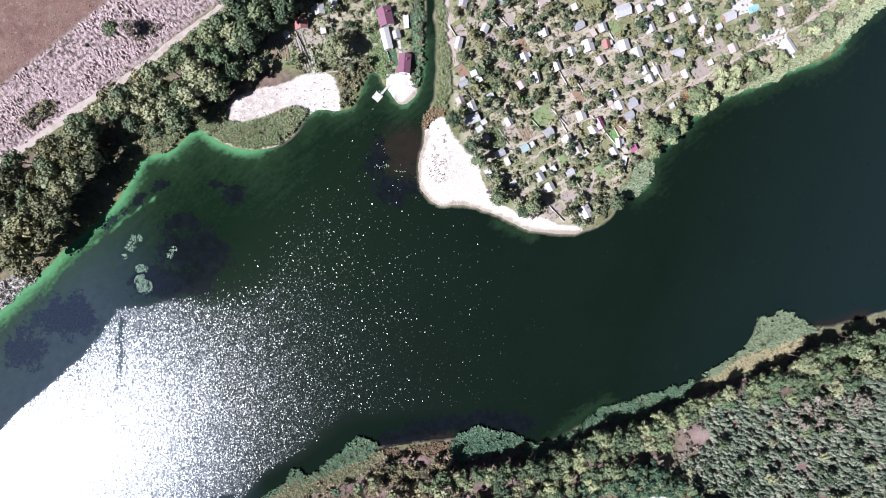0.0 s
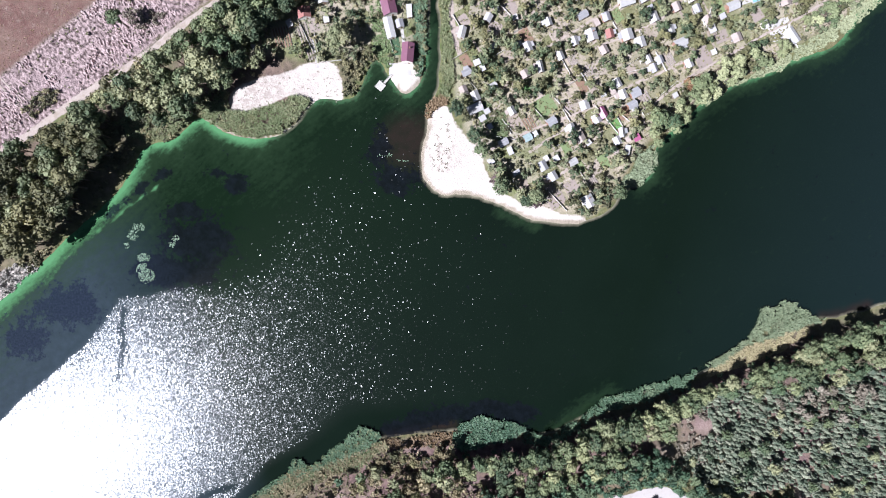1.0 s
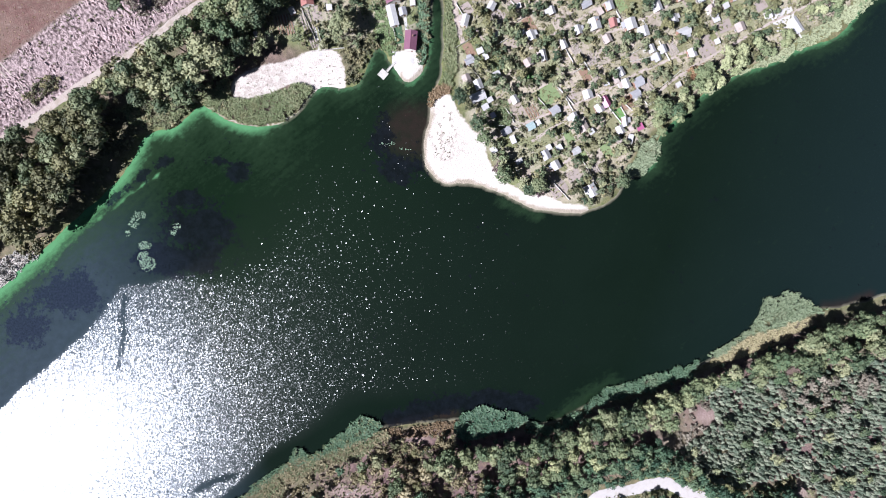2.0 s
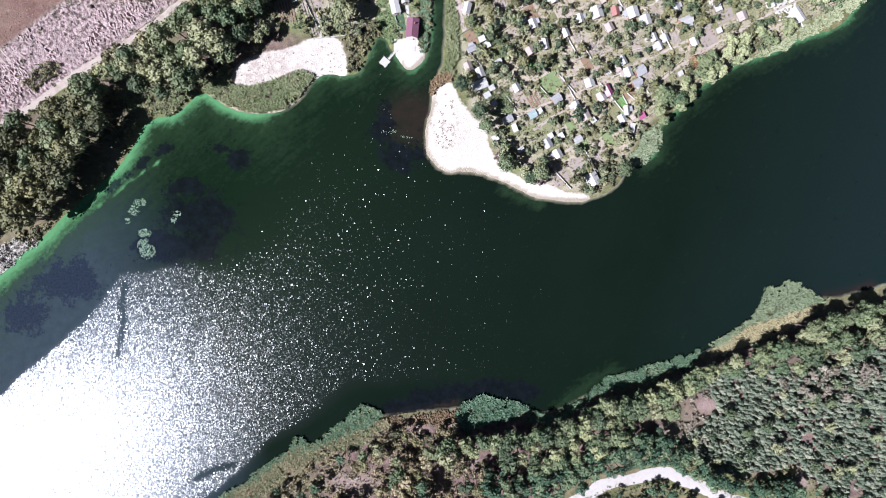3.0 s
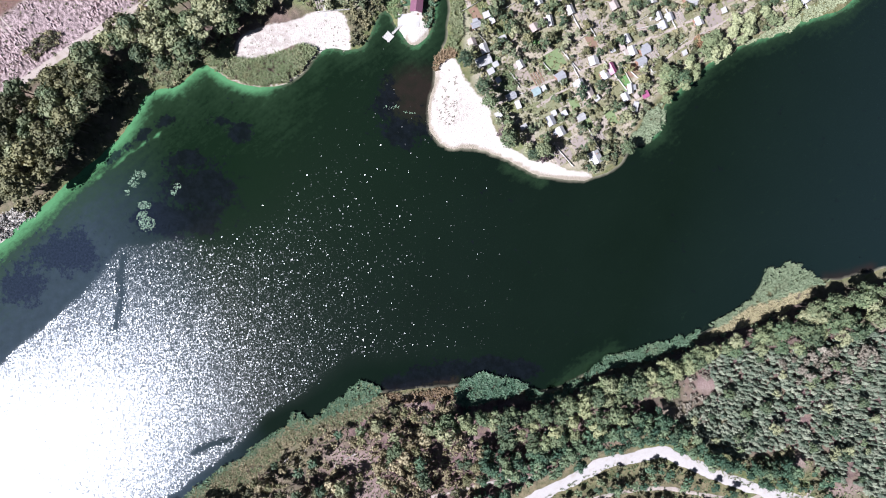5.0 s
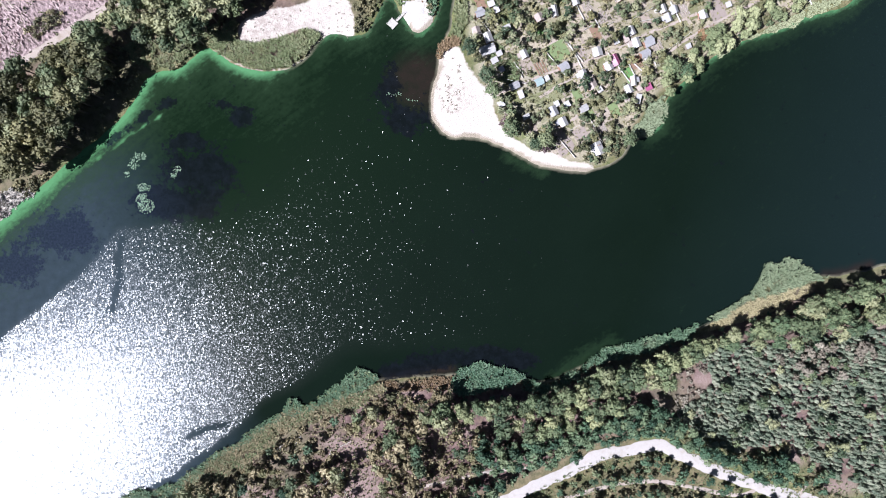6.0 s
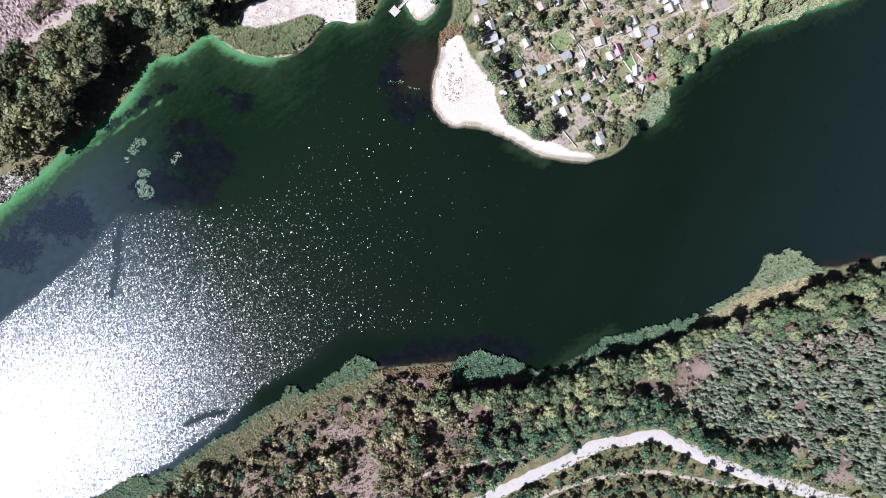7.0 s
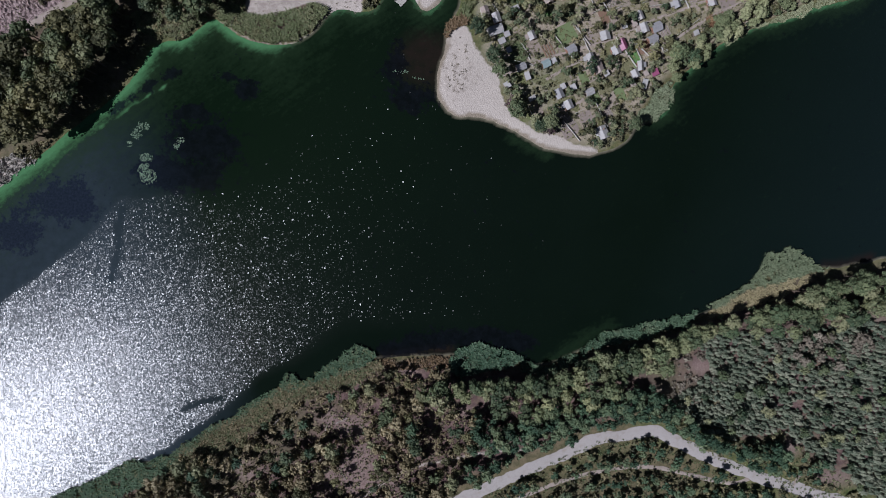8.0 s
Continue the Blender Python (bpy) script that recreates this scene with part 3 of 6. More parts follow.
mud = np.maximum(np.clip(1.3 * ellipse(px, py, (-21.0, 47.0), 21, 20), 0, 0.7), 0.8 * np.clip(1 - line_dist(px, py, [(-28.7, -110.4), (-11.0, -106.7), (6.7, -103.5)]) / 4, 0, 1))
mud = np.maximum(mud, 0.8 * np.clip(1 - line_dist(px, py, [(202.1, -39.6), (214.2, -37.5), (226.1, -32.6)]) / 4, 0, 1))
CALM = [(-326.8, -183.8), (-236.2, -108.2), (-218.2, -90.3), (-200.2, -73.0), (-185.3, -57.3), (-175.0, -41.8), (-159.9, -38.4), (-143.3, -34.9), (-128.2, -29.0), (-113.2, -20.4), (-101.4, -6.5), (-93.0, 21.0), (-69.7, 57.8), (-53.8, 145.1), (-360.8, 137.0), (-419.4, -94.4)]
calm = soft(inside(px, py, CALM) + 0.35 * wob, 2.5 + 45 * soft(px + 125, 40))
lee = np.interp(px, (-150, -138, -118, -100, -60), (0.5, 5.5, 7.0, 10.0, 16.0))
calm = np.maximum(calm, soft(lee + inside(px, py, SOUTH) + 0.3 * wob, np.interp(px, (-110, -60), (3.0, 9.0))))
calm = np.maximum(calm, 0.6 * np.clip(1.3 - line_dist(px, py, [(-171.6, -46.3), (-172.9, -57.0), (-171.8, -67.6), (-174.2, -84.4)]) / (0.8 + 2.2 * waver(px, py, 4, 3)), 0, 1))
calm = np.maximum(calm, 0.8 * np.clip(1.3 - line_dist(px, py, [(-131.6, -149.2), (-121.5, -144.3), (-110.0, -140.4)]) / (0.5 + 1.6 * waver(px, py, 4, 6)), 0, 1))
channel = 0.85 * np.clip((px - 0.35 * py - 120) / 120, 0, 1)
shelf = soft(-px + 0.4 * py - 40, 120) * soft(py + 60, 90)
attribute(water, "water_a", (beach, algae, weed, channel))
silt = soft(-px - 0.4 * py - 175, 60) * soft(10 - py, 50)
attribute(water, "water_b", (calm, mud, shelf, silt))


# ---- roads ----
def road(name, line, width, material, label, seed=0):
    """A strip that follows the ground, crowned and uneven along its edges."""
    p = rounded(line, times=3)
    run = np.concatenate([[0], np.cumsum(np.hypot(*np.diff(p, axis=0).T))])
    even = np.linspace(0, run[-1], max(8, int(run[-1] / 1.2)))
    p = np.stack([np.interp(even, run, p[:, 0]), np.interp(even, run, p[:, 1])], 1)
    n = np.gradient(p, axis=0)
    n = np.stack([-n[:, 1], n[:, 0]], 1) / (np.linalg.norm(n, axis=1, keepdims=True) + 1e-9)
    rows = []
    for i, s in enumerate((-1.0, -0.6, 0.0, 0.6, 1.0)):
        w = width / 2 * s * (0.6 + 0.9 * rough_noise(p[:, 0], p[:, 1] + 50 * i, 4.5, seed + i))
        q = p + n * w[:, None]
        z = terrain(q[:, 0], q[:, 1])
        rows.append(np.column_stack([q, z + (0.16 if abs(s) < 0.9 else 0.02)]))
    v = np.stack(rows, 1)
    k = np.arange(v.shape[0] * 5).reshape(-1, 5)
    f = np.stack([k[:-1, :-1], k[1:, :-1], k[1:, 1:], k[:-1, 1:]], -1).reshape(-1, 4)[:, ::-1]
    ob = new(name, fill(bpy.data.meshes.new(name), v.reshape(-1, 3), f))
    ob.data.materials.append(material)
    return tagged(ob, label, "road", kind="structure")


road("road", ROAD_WEST, 3.5, DIRT, "pale dirt road between heath and riverside trees", 1)
road("road", ROAD_SOUTH, 6.0, SAND_ROAD, "white sandy forest road", 2)
road("road", TRACK_SOUTH, 2.0, DIRT, "narrow dirt track among bushes", 3)
road("road", TRAIL, 1.4, DIRT, "faint dirt trail through dry wood", 4)
road("road", [(-257.5, 86.4), (-239.1, 70.7), (-227.4, 58.3)], 0.9, DIRT, "narrow pale rut across the waste strip", 7)
road("road", [(-257.5, 90.0), (-239.2, 74.9), (-225.0, 60.2)], 0.8, DIRT, "narrow pale rut across the waste strip", 8)
road("road", SPUR, 1.4, DIRT, "short dirt spur off the sandy road", 5)
road("road", LANE_CREEK, 2.6, DIRT, "pale lane along the creek bank", 6)
for i, lane in enumerate(LANES):
    road("road", lane, 1.35, DIRT, "narrow pale lane between garden plots", 10 + i)
ROADS = [(rounded(ROAD_WEST), 3.5), (rounded(ROAD_SOUTH), 5.0), (rounded(TRACK_SOUTH), 2.0), (rounded(TRAIL), 1.6), (rounded(LANE_CREEK), 2.5)] + [(np.array(l), 0.9) for l in LANES]


def z_at(x, y):
    return float(terrain(np.array([x]), np.array([y]))[0])


# ---- parts ----
def part(name, bm, material, parent, label=""):
    me = bpy.data.meshes.new(name)
    bm.to_mesh(me)
    bm.free()
    return piece(name, me, material, parent, label)


def piece(name, me, material, parent, label=""):
    if not me.materials:
        me.materials.append(material)
    ob = new(name, me)
    ob.parent = parent
    if label:
        ob["label"] = label
    return ob


def box(w, l, h, at=(0, 0, 0), bm=None, turn=None):
    """A box on its base, centred in plan."""
    bm = bm or bmesh.new()
    m = Matrix.Translation((at[0], at[1], at[2] + h / 2)) @ (turn or Matrix()) @ Matrix.Diagonal((w, l, h, 1))
    bmesh.ops.create_cube(bm, size=1, matrix=m)
    return bm


WALL_PALE = surface("pale_plaster", (0.62, 0.58, 0.52), (0.54, 0.5, 0.44), 0.9)
WALL_BRICK = surface("brick_wall", (0.35, 0.2, 0.14), (0.28, 0.16, 0.12), 0.9)
WALL_WOOD = surface("weathered_boards", (0.28, 0.23, 0.18), (0.2, 0.16, 0.12), 0.85)
ROOFS = {
    "white": surface("pale_sheet_roof", (0.46, 0.44, 0.43), (0.36, 0.345, 0.34), 0.75, bump=0.01, soil=0.3),
    "grey": surface("grey_slate_sheet", (0.36, 0.35, 0.36), (0.28, 0.27, 0.28), 0.8),
    "tan": surface("weathered_felt_roof", (0.38, 0.31, 0.28), (0.3, 0.25, 0.22), 0.85),
    "maroon": surface("maroon_metal_roof", (0.2, 0.085, 0.125), (0.16, 0.07, 0.1), 0.45, soil=0.15),
    "red": surface("red_tile_roof", (0.31, 0.135, 0.115), (0.26, 0.11, 0.095), 0.7),
    "pink": surface("crimson_metal_roof", (0.32, 0.085, 0.175), (0.26, 0.075, 0.145), 0.45, soil=0.15),
    "cyan": surface("pale_blue_roof", (0.35, 0.43, 0.42), (0.3, 0.37, 0.365), 0.7, soil=0.15),
    "green": surface("green_roof", (0.1, 0.25, 0.14), (0.08, 0.2, 0.11), 0.6),
}
WORDS = {"white": "pale sheet-metal", "grey": "grey slate-sheet", "tan": "weathered brown felt", "maroon": "maroon metal", "red": "red tiled", "pink": "bright crimson metal", "cyan": "pale blue metal", "green": "green metal"}
FRAME = surface("white_window_frame", (0.75, 0.75, 0.73), (0.68, 0.68, 0.66), 0.5)
DOOR = surface("brown_door", (0.16, 0.09, 0.05), (0.2, 0.11, 0.07), 0.6)
GLASS = surface("window_glass", (0.03, 0.035, 0.04), (0.04, 0.045, 0.05), 0.12, bump=0.0)
CONCRETE = surface("pale_concrete", (0.5, 0.47, 0.45), (0.4, 0.37, 0.36), 0.9, 2.0)
PLANK = surface("bleached_planks", (0.5, 0.47, 0.43), (0.4, 0.37, 0.33), 0.85, 0.6)
EARTH = surface("pale_garden_earth", (0.34, 0.275, 0.235), (0.25, 0.2, 0.165), 0.95, 1.5, bump=0.04, dirt=(0.17, 0.16, 0.08), soil=0.7)
SOIL = surface("tilled_soil", (0.25, 0.2, 0.175), (0.34, 0.28, 0.25), 0.95)
RUST = surface("rusty_beds", (0.25, 0.15, 0.1), (0.18, 0.115, 0.08), 0.95)
LAWN = surface("mown_lawn", (0.15, 0.2, 0.085), (0.2, 0.245, 0.11), 0.9, 1.0, dirt=(0.2, 0.18, 0.08))
LAWN_DEEP = surface("watered_lawn", (0.035, 0.075, 0.035), (0.05, 0.1, 0.045), 0.9)
LAWN_BRIGHT = surface("bright_fresh_green", (0.11, 0.23, 0.065), (0.14, 0.26, 0.085), 0.9)
POOL = surface("pool_water", (0.2, 0.38, 0.46), (0.22, 0.41, 0.49), 0.08, bump=0.0, soil=0.0)

window_mesh, pane_mesh, door_mesh = (bpy.data.meshes.new(n) for n in ("window", "pane", "door"))
bm = box(1.1, 0.1, 0.08, (0, 0, -0.08))
for at in ((-0.5, 0, 0), (0.5, 0, 0)):
    box(0.08, 0.08, 1.1, at, bm)
box(1.1, 0.08, 0.08, (0, 0, 1.1), bm)
box(0.05, 0.06, 1.1, (0, 0, 0), bm)
bm.to_mesh(window_mesh), bm.free()
bm = box(0.95, 0.03, 1.1)
bm.to_mesh(pane_mesh), bm.free()
bm = box(0.9, 0.08, 1.95)
bmesh.ops.bevel(bm, geom=bm.edges[:], offset=0.015, segments=1, affect="EDGES")
bm.to_mesh(door_mesh), bm.free()

HOUSES = []


def cottage(x, y, w, l, turn, roof="white", high=2.5, rise=1.1, wall=None, name="cottage", label="", chimney=False):
    """A small house under a two-pitched roof whose ridge runs along its length."""
    small = wall is None
    if small:
        w, l = 0.9 * w, 0.9 * l
        roof = {1: "grey", 5: "tan"}.get(len(HOUSES) % 8, roof) if roof == "white" else roof
    wall = wall or (WALL_PALE, WALL_WOOD, WALL_BRICK)[len(HOUSES) % 3]
    wall_words = {WALL_PALE: "plastered", WALL_WOOD: "wooden", WALL_BRICK: "brick"}[wall]
    HOUSES.append((x, y, max(w, l) / 2))
    top = tagged(new(name), label or f"small {wall_words} garden house under a {WORDS[roof]} roof", "house", "garden houses")
    top.matrix_basis = pose(x, y, z_at(x, y), 0, 0, turn)
    bm = box(w, l, high + 0.5, (0, 0, -0.5))
    for s in (-1, 1):
        a, b, c = (bm.verts.new(v) for v in ((-w / 2, s * l / 2, high), (w / 2, s * l / 2, high), (0, s * (l / 2 - 0.003), high + rise)))
        bm.faces.new((a, b, c))
    part("wall", bm, wall, top)
    run = math.hypot(w / 2, rise)
    tilt = math.atan2(rise, w / 2)
    for s in (-1, 1):
        bm = bmesh.new()
        over = 0.35
        turn_y = Matrix.Rotation(s * tilt, 4, "Y")
        mid = ((w / 2 + over) / 2) * s
        box(run + over, l + 0.7, 0.08, (mid, 0, high + rise - (run + over) / 2 * math.sin(tilt) + 0.02), bm, turn_y)
        for k in range(4):
            box(run + over, 0.05, 0.1, (mid, (k - 1.5) * l / 4, high + rise - (run + over) / 2 * math.sin(tilt) + 0.06), bm, turn_y)
        part("roof_slope", bm, ROOFS[roof], top)
    part("ridge_cap", box(0.28, l + 0.7, 0.07, (0, 0, high + rise + 0.06)), ROOFS[roof], top)
    piece("door", door_mesh, DOOR, top).location = (w * 0.15, -l / 2 - 0.03, 0.02)
    for s in (-1, 1):
        ob = piece("window", window_mesh, FRAME, top)
        ob.location, ob.rotation_euler = (s * (w / 2 + 0.02), l * 0.12 * s, 0.95), (0, 0, radians(90))
        piece("pane", pane_mesh, GLASS, ob)
    if small and len(HOUSES) % 2:
        # a boarded porch under a lean-to sheet on the sunny side
        side, pw, pl = (-1, 1)[len(HOUSES) % 4 == 1], 1.5, l * 0.55
        px, py = side * (w / 2 + pw / 2 + 0.3), l * 0.16
        part("porch_floor", box(pw, pl, 0.5, (px, py, -0.35)), PLANK, top)
        for k in (-1, 1):
            part("porch_post", box(0.1, 0.1, 1.9, (px + side * 0.6, py + k * pl * 0.45, 0.1)), WALL_WOOD, top)
        bm = box(pw + 0.35, pl + 0.3, 0.06, (px, py, 2.05), turn=Matrix.Rotation(side * 0.16, 4, "Y"))
        part("porch_roof", bm, ROOFS[("grey", "tan", "white")[len(HOUSES) % 3]], top, "weathered sheet over the porch")
    if chimney:
        part("chimney", box(0.5, 0.5, 1.3, (w * 0.18, l * 0.2, high + rise * 0.55)), WALL_BRICK, top)
    return top


def shed(x, y, w, l, turn, roof="white", high=2.1, label=""):
    """A lean-to under one tilted sheet."""
    HOUSES.append((x, y, max(w, l) / 2))
    top = tagged(new("garden_shed"), label or f"small wooden garden shed with a {WORDS[roof]} lean-to roof", "shed", "garden sheds")
    top.matrix_basis = pose(x, y, z_at(x, y), 0, 0, turn)
    bm = box(w, l, high + 0.4, (0, 0, -0.4))
    for v in bm.verts:
        if v.co.z > 1 and v.co.x > 0:
            v.co.z += 0.35
    part("wall", bm, WALL_WOOD, top)
    bm = box(w + 0.5, l + 0.5, 0.06, (0, 0, high + 0.19), turn=Matrix.Rotation(-math.atan2(0.35, w), 4, "Y"))
    part("roof", bm, ROOFS[roof], top)
    piece("door", door_mesh, DOOR, top).location = (0, -l / 2 - 0.03, 0.0)
    return top


def pad(name, x, y, w, l, turn, material, label, rise=0.06, category="paving"):
    """A flat patch of paving, soil or lawn laid on the ground."""
    bm = bmesh.new()
    bmesh.ops.create_grid(bm, x_segments=max(2, int(w / 1.5)), y_segments=max(2, int(l / 1.5)), size=0.5)
    m = pose(x, y, 0, 0, 0, turn)
    spots = [m @ Vector((v.co.x * w, v.co.y * l, 0)) for v in bm.verts]
    heights = terrain(np.array([p.x for p in spots]), np.array([p.y for p in spots]))
    for v, p, h in zip(bm.verts, spots, heights):
        v.co = (p.x, p.y, h + rise)
    ext = bmesh.ops.extrude_face_region(bm, geom=bm.faces[:])
    for v in ext["geom"]:
        if isinstance(v, bmesh.types.BMVert):
            v.co.z -= 0.5 + rise
    bmesh.ops.recalc_face_normals(bm, faces=bm.faces[:])
    me = bpy.data.meshes.new(name)
    bm.to_mesh(me), bm.free()
    me.materials.append(material)
    HOUSES.append((x, y, min(w, l) / 2))
    return tagged(new(name, me), label, category, kind="structure")


def beds(x, y, w, l, turn, rows, material, label):
    """Raised vegetable beds: boards round ridged soil."""
    HOUSES.append((x, y, min(w, l) / 2))
    top = tagged(new("garden_bed"), label, "garden bed", "garden beds")
    top.matrix_basis = pose(x, y, z_at(x, y), 0, 0, turn)
    step = w / rows
    for i in range(rows):
        cx = (i - (rows - 1) / 2) * step
        bm = box(step * 0.55, l, 0.3, (cx, 0, 0))
        bmesh.ops.bevel(bm, geom=bm.edges[:], offset=0.08, segments=1, affect="EDGES")
        part("soil_ridge", bm, material, top)
        part("board", box(0.06, l, 0.35, (cx + step * 0.33, 0, 0)), PLANK, top)
    return top


FENCE = surface("pale_board_fence", (0.6, 0.57, 0.53), (0.48, 0.45, 0.41), 0.85)


def fence(a, b, label="pale board fence between garden plots", high=1.3):
    a, b = Vector((*a, 0)), Vector((*b, 0))
    n = max(2, round((b - a).length / 3.2))
    top = tagged(new("fence"), label, "fence", "plot fences")
    top.matrix_basis = pose(a.x, a.y, z_at(a.x, a.y), 0, 0, math.degrees(math.atan2(b.y - a.y, b.x - a.x)))
    step, base = (b - a).length / n, z_at(a.x, a.y)
    for i in range(n + 1):
        p = a.lerp(b, i / n)
        part("post", box(0.12, 0.12, high + 0.5, (i * step, 0, z_at(p.x, p.y) - base - 0.4)), FENCE, top)
        if i < n:
            q = a.lerp(b, (i + 0.5) / n)
            bm = box(step - 0.14, 0.05, high - 0.15, ((i + 0.5) * step, 0.09, z_at(q.x, q.y) - base + 0.1))
            box(step, 0.08, 0.1, ((i + 0.5) * step, 0, z_at(q.x, q.y) - base + high * 0.8), bm)
            part("panel", bm, FENCE, top)


# ---- the spit with its two maroon houses ----
cottage(-33.9, 116.9, 7.0, 8.8, 15, "maroon", 3.4, 1.8, WALL_PALE, "house", "large plastered house under a maroon metal roof", True)
cottage(-23.2, 92.8, 5.8, 9.4, -3, "maroon", 3.8, 1.4, WALL_PALE, "house", "two-storey waterside house under a maroon metal roof", True)
cottage(-33.2, 105.7, 4.2, 10.5, 15, "white", 2.8, 0.6, WALL_PALE, "outbuilding", "long low outbuilding under a pale sheet-metal roof")
cottage(-27.9, 108.2, 3.8, 4.0, 15, "grey", 2.5, 0.9)
shed(-23.1, 115.1, 2.4, 6.5, 5, "white")
cottage(-27.3, 130.7, 7, 5.0, 15, "white", 2.8, 1.0)
pad("lawn", -30.3, 97.3, 5.2, 10.0, 12, LAWN_DEEP, "deep green watered lawn beside the house", 0.08, "lawn")
pad("pavement", -27.3, 85.1, 11.5, 6.0, 0, CONCRETE, "white paved terrace above the water", 0.12)
pad("pavement", -26.2, 101.6, 1.5, 12.0, 8, CONCRETE, "pale garden path between lawn and house", 0.1)

raft = tagged(new("floating_pier"), "square plank pier at the end of a footbridge", "pier")
raft.matrix_basis = pose(-37.6, 76.1, 0.05, 0, 0, -38)
for i in range(9):
    part("plank", box(0.46, 4.2, 0.08, ((i - 4) * 0.49, 0, 0.42)), PLANK, raft)
for sx in (-1, 1):
    part("float", box(0.9, 4.2, 0.5, (sx * 1.5, 0, -0.1)), CONCRETE, raft)
    for sy in (-1, 1):
        part("post", box(0.16, 0.16, 1.6, (sx * 2.1, sy * 2.1, -0.3)), PLANK, raft)
bridge = tagged(new("footbridge"), "narrow plank footbridge from bank to pier", "bridge")
bridge.matrix_basis = pose(-33.5, 80.1, 0.35, 0, 0, -40)
part("deck", box(1.1, 6.4, 0.1, (0, 0, 0.1)), PLANK, bridge)
for s in (-1, 1):
    part("rail", box(0.06, 6.4, 0.06, (s * 0.55, 0, 1.0)), PLANK, bridge)
    for k in (-2.6, 0, 2.6):
        part("post", box(0.1, 0.1, 2.2, (s * 0.55, k, -1.2)), PLANK, bridge)

# ---- gardens behind the western beach ----
cottage(-78.1, 112.2, 6.2, 5.0, 10, "red", 2.8, 1.6, WALL_PALE, "cottage", "plastered cottage under a red tiled roof", True)
cottage(-68.7, 120.1, 5.2, 5.0, 10, "white")
cottage(-61.6, 123.3, 4.5, 6.0, 12, "white")
shed(-66.5, 109.2, 2.6, 3.0, 10)
cottage(-60.9, 103.1, 3.8, 5.2, 15, "white")
shed(-85.9, 106.6, 2.6, 3.6, 25)
cottage(-112.4, 89.0, 3.6, 4.6, 30, "white")
shed(-104.2, 94.2, 2.4, 2.4, 30)
shed(-78.5, 121.7, 2.2, 2.6, 20)
cottage(-52.9, 131.8, 5, 6, 10, "grey")
beds(-90.0, 99.9, 9, 11, 15, 6, RUST, "rust-brown vegetable beds with board edges")
beds(-78.6, 102.0, 6, 12, 20, 4, SOIL, "bare vegetable beds in a board grid")
beds(-74.7, 91.3, 4, 6, 18, 3, SOIL, "small bare vegetable bed above the beach")
pad("garden_plot", -73.6, 107.2, 5, 8, 15, SOIL, "square of bare tilled soil", category="soil")
pad("pavement", -72.6, 92.2, 1.3, 16, 14, CONCRETE, "straight pale path down to the beach")
fence((-41.0, 127.5), (-31.1, 93.7), "white board fence along the inlet bank")
fence((-74.9, 86.2), (-58.4, 88.7), "low board fence above the beach")
fence((-73.2, 102.7), (-69.8, 87.8))
fence((-83.0, 111.4), (-73.6, 93.1))

# ---- garden colony: row by row from the point inland ----
cottage(74.0, 17.8, 5.6, 6.2, 30, "white", 2.8, 1.2, WALL_PALE, chimney=True)
cottage(49.6, 35.7, 4.2, 5.0, 30, "white")
cottage(55.1, 30.5, 4.0, 4.6, 30, "white")
cottage(65.3, 38.2, 3.4, 4.4, -60, "white")
shed(22.1, 37.4, 2.6, 3.0, 40)
shed(51.1, 39.7, 2.2, 2.4, 30)
shed(93.7, 45.3, 2.2, 5.0, -10)
cottage(88.2, 50.1, 3.8, 4.2, 30, "white")
cottage(90.5, 54.4, 2.8, 5.0, 10, "white")
shed(98.6, 52.0, 3.0, 3.0, 30, "pink")
cottage(63.9, 56.0, 3.6, 4.4, 30, "white")
cottage(68.5, 51.1, 5.0, 5.6, 30, "tan")
shed(73.0, 48.7, 2.4, 2.4, 40)
cottage(41.1, 50.3, 3.6, 4.2, -60, "cyan", label="small garden house under a pale blue metal roof")
shed(45.0, 52.4, 2.0, 2.4, 30)
cottage(28.3, 47.3, 3.4, 5.2, -60, "grey")
shed(32.1, 43.1, 2.2, 3.8, 25)
cottage(53.4, 59.0, 4.2, 5.0, -55, "white")
cottage(32.3, 64.1, 3.4, 4.2, 30, "white")
cottage(70.4, 68.1, 5.0, 4.6, 20, "white")
cottage(76.8, 61.1, 4.2, 4.4, 30, "white")
cottage(80.0, 64.5, 3.6, 6.0, 30, "pink", label="narrow garden house under a bright crimson metal roof")
cottage(12.9, 64.8, 4.2, 7.6, -65, "white", 2.8, 1.2, WALL_PALE)
cottage(13.0, 71.3, 4.0, 5.2, 25, "white")
shed(22.5, 77.1, 3.0, 3.4, -60)
shed(13.2, 89.1, 3.0, 2.8, 25)
cottage(7.9, 83.6, 3.0, 5.0, -65, "grey")
cottage(6.7, 74.1, 4.0, 4.6, 25, "tan")
cottage(39.7, 97.8, 3.8, 5.0, 25, "white")
cottage(38.6, 83.6, 4.2, 4.0, 30, "white")
cottage(46.5, 87.6, 2.8, 6.0, 15, "white")
cottage(56.8, 93.8, 3.4, 5.0, 25, "white")
cottage(64.0, 101.4, 3.6, 4.6, 20, "white")
cottage(67.7, 115.2, 3.6, 5.6, -60, "white")
cottage(72.8, 104.9, 5.2, 5.6, 20, "white", 2.8, 1.3, WALL_PALE, chimney=True)
cottage(80.2, 114.6, 4.0, 4.6, 20, "grey")
cottage(90.4, 123.5, 5.4, 7.4, -70, "white", 3.0, 1.2, WALL_PALE)
cottage(79.6, 97.4, 4.2, 4.4, 30, "white")
cottage(91.5, 105.4, 5.8, 5.8, 20, "white", 2.8, 1.2)
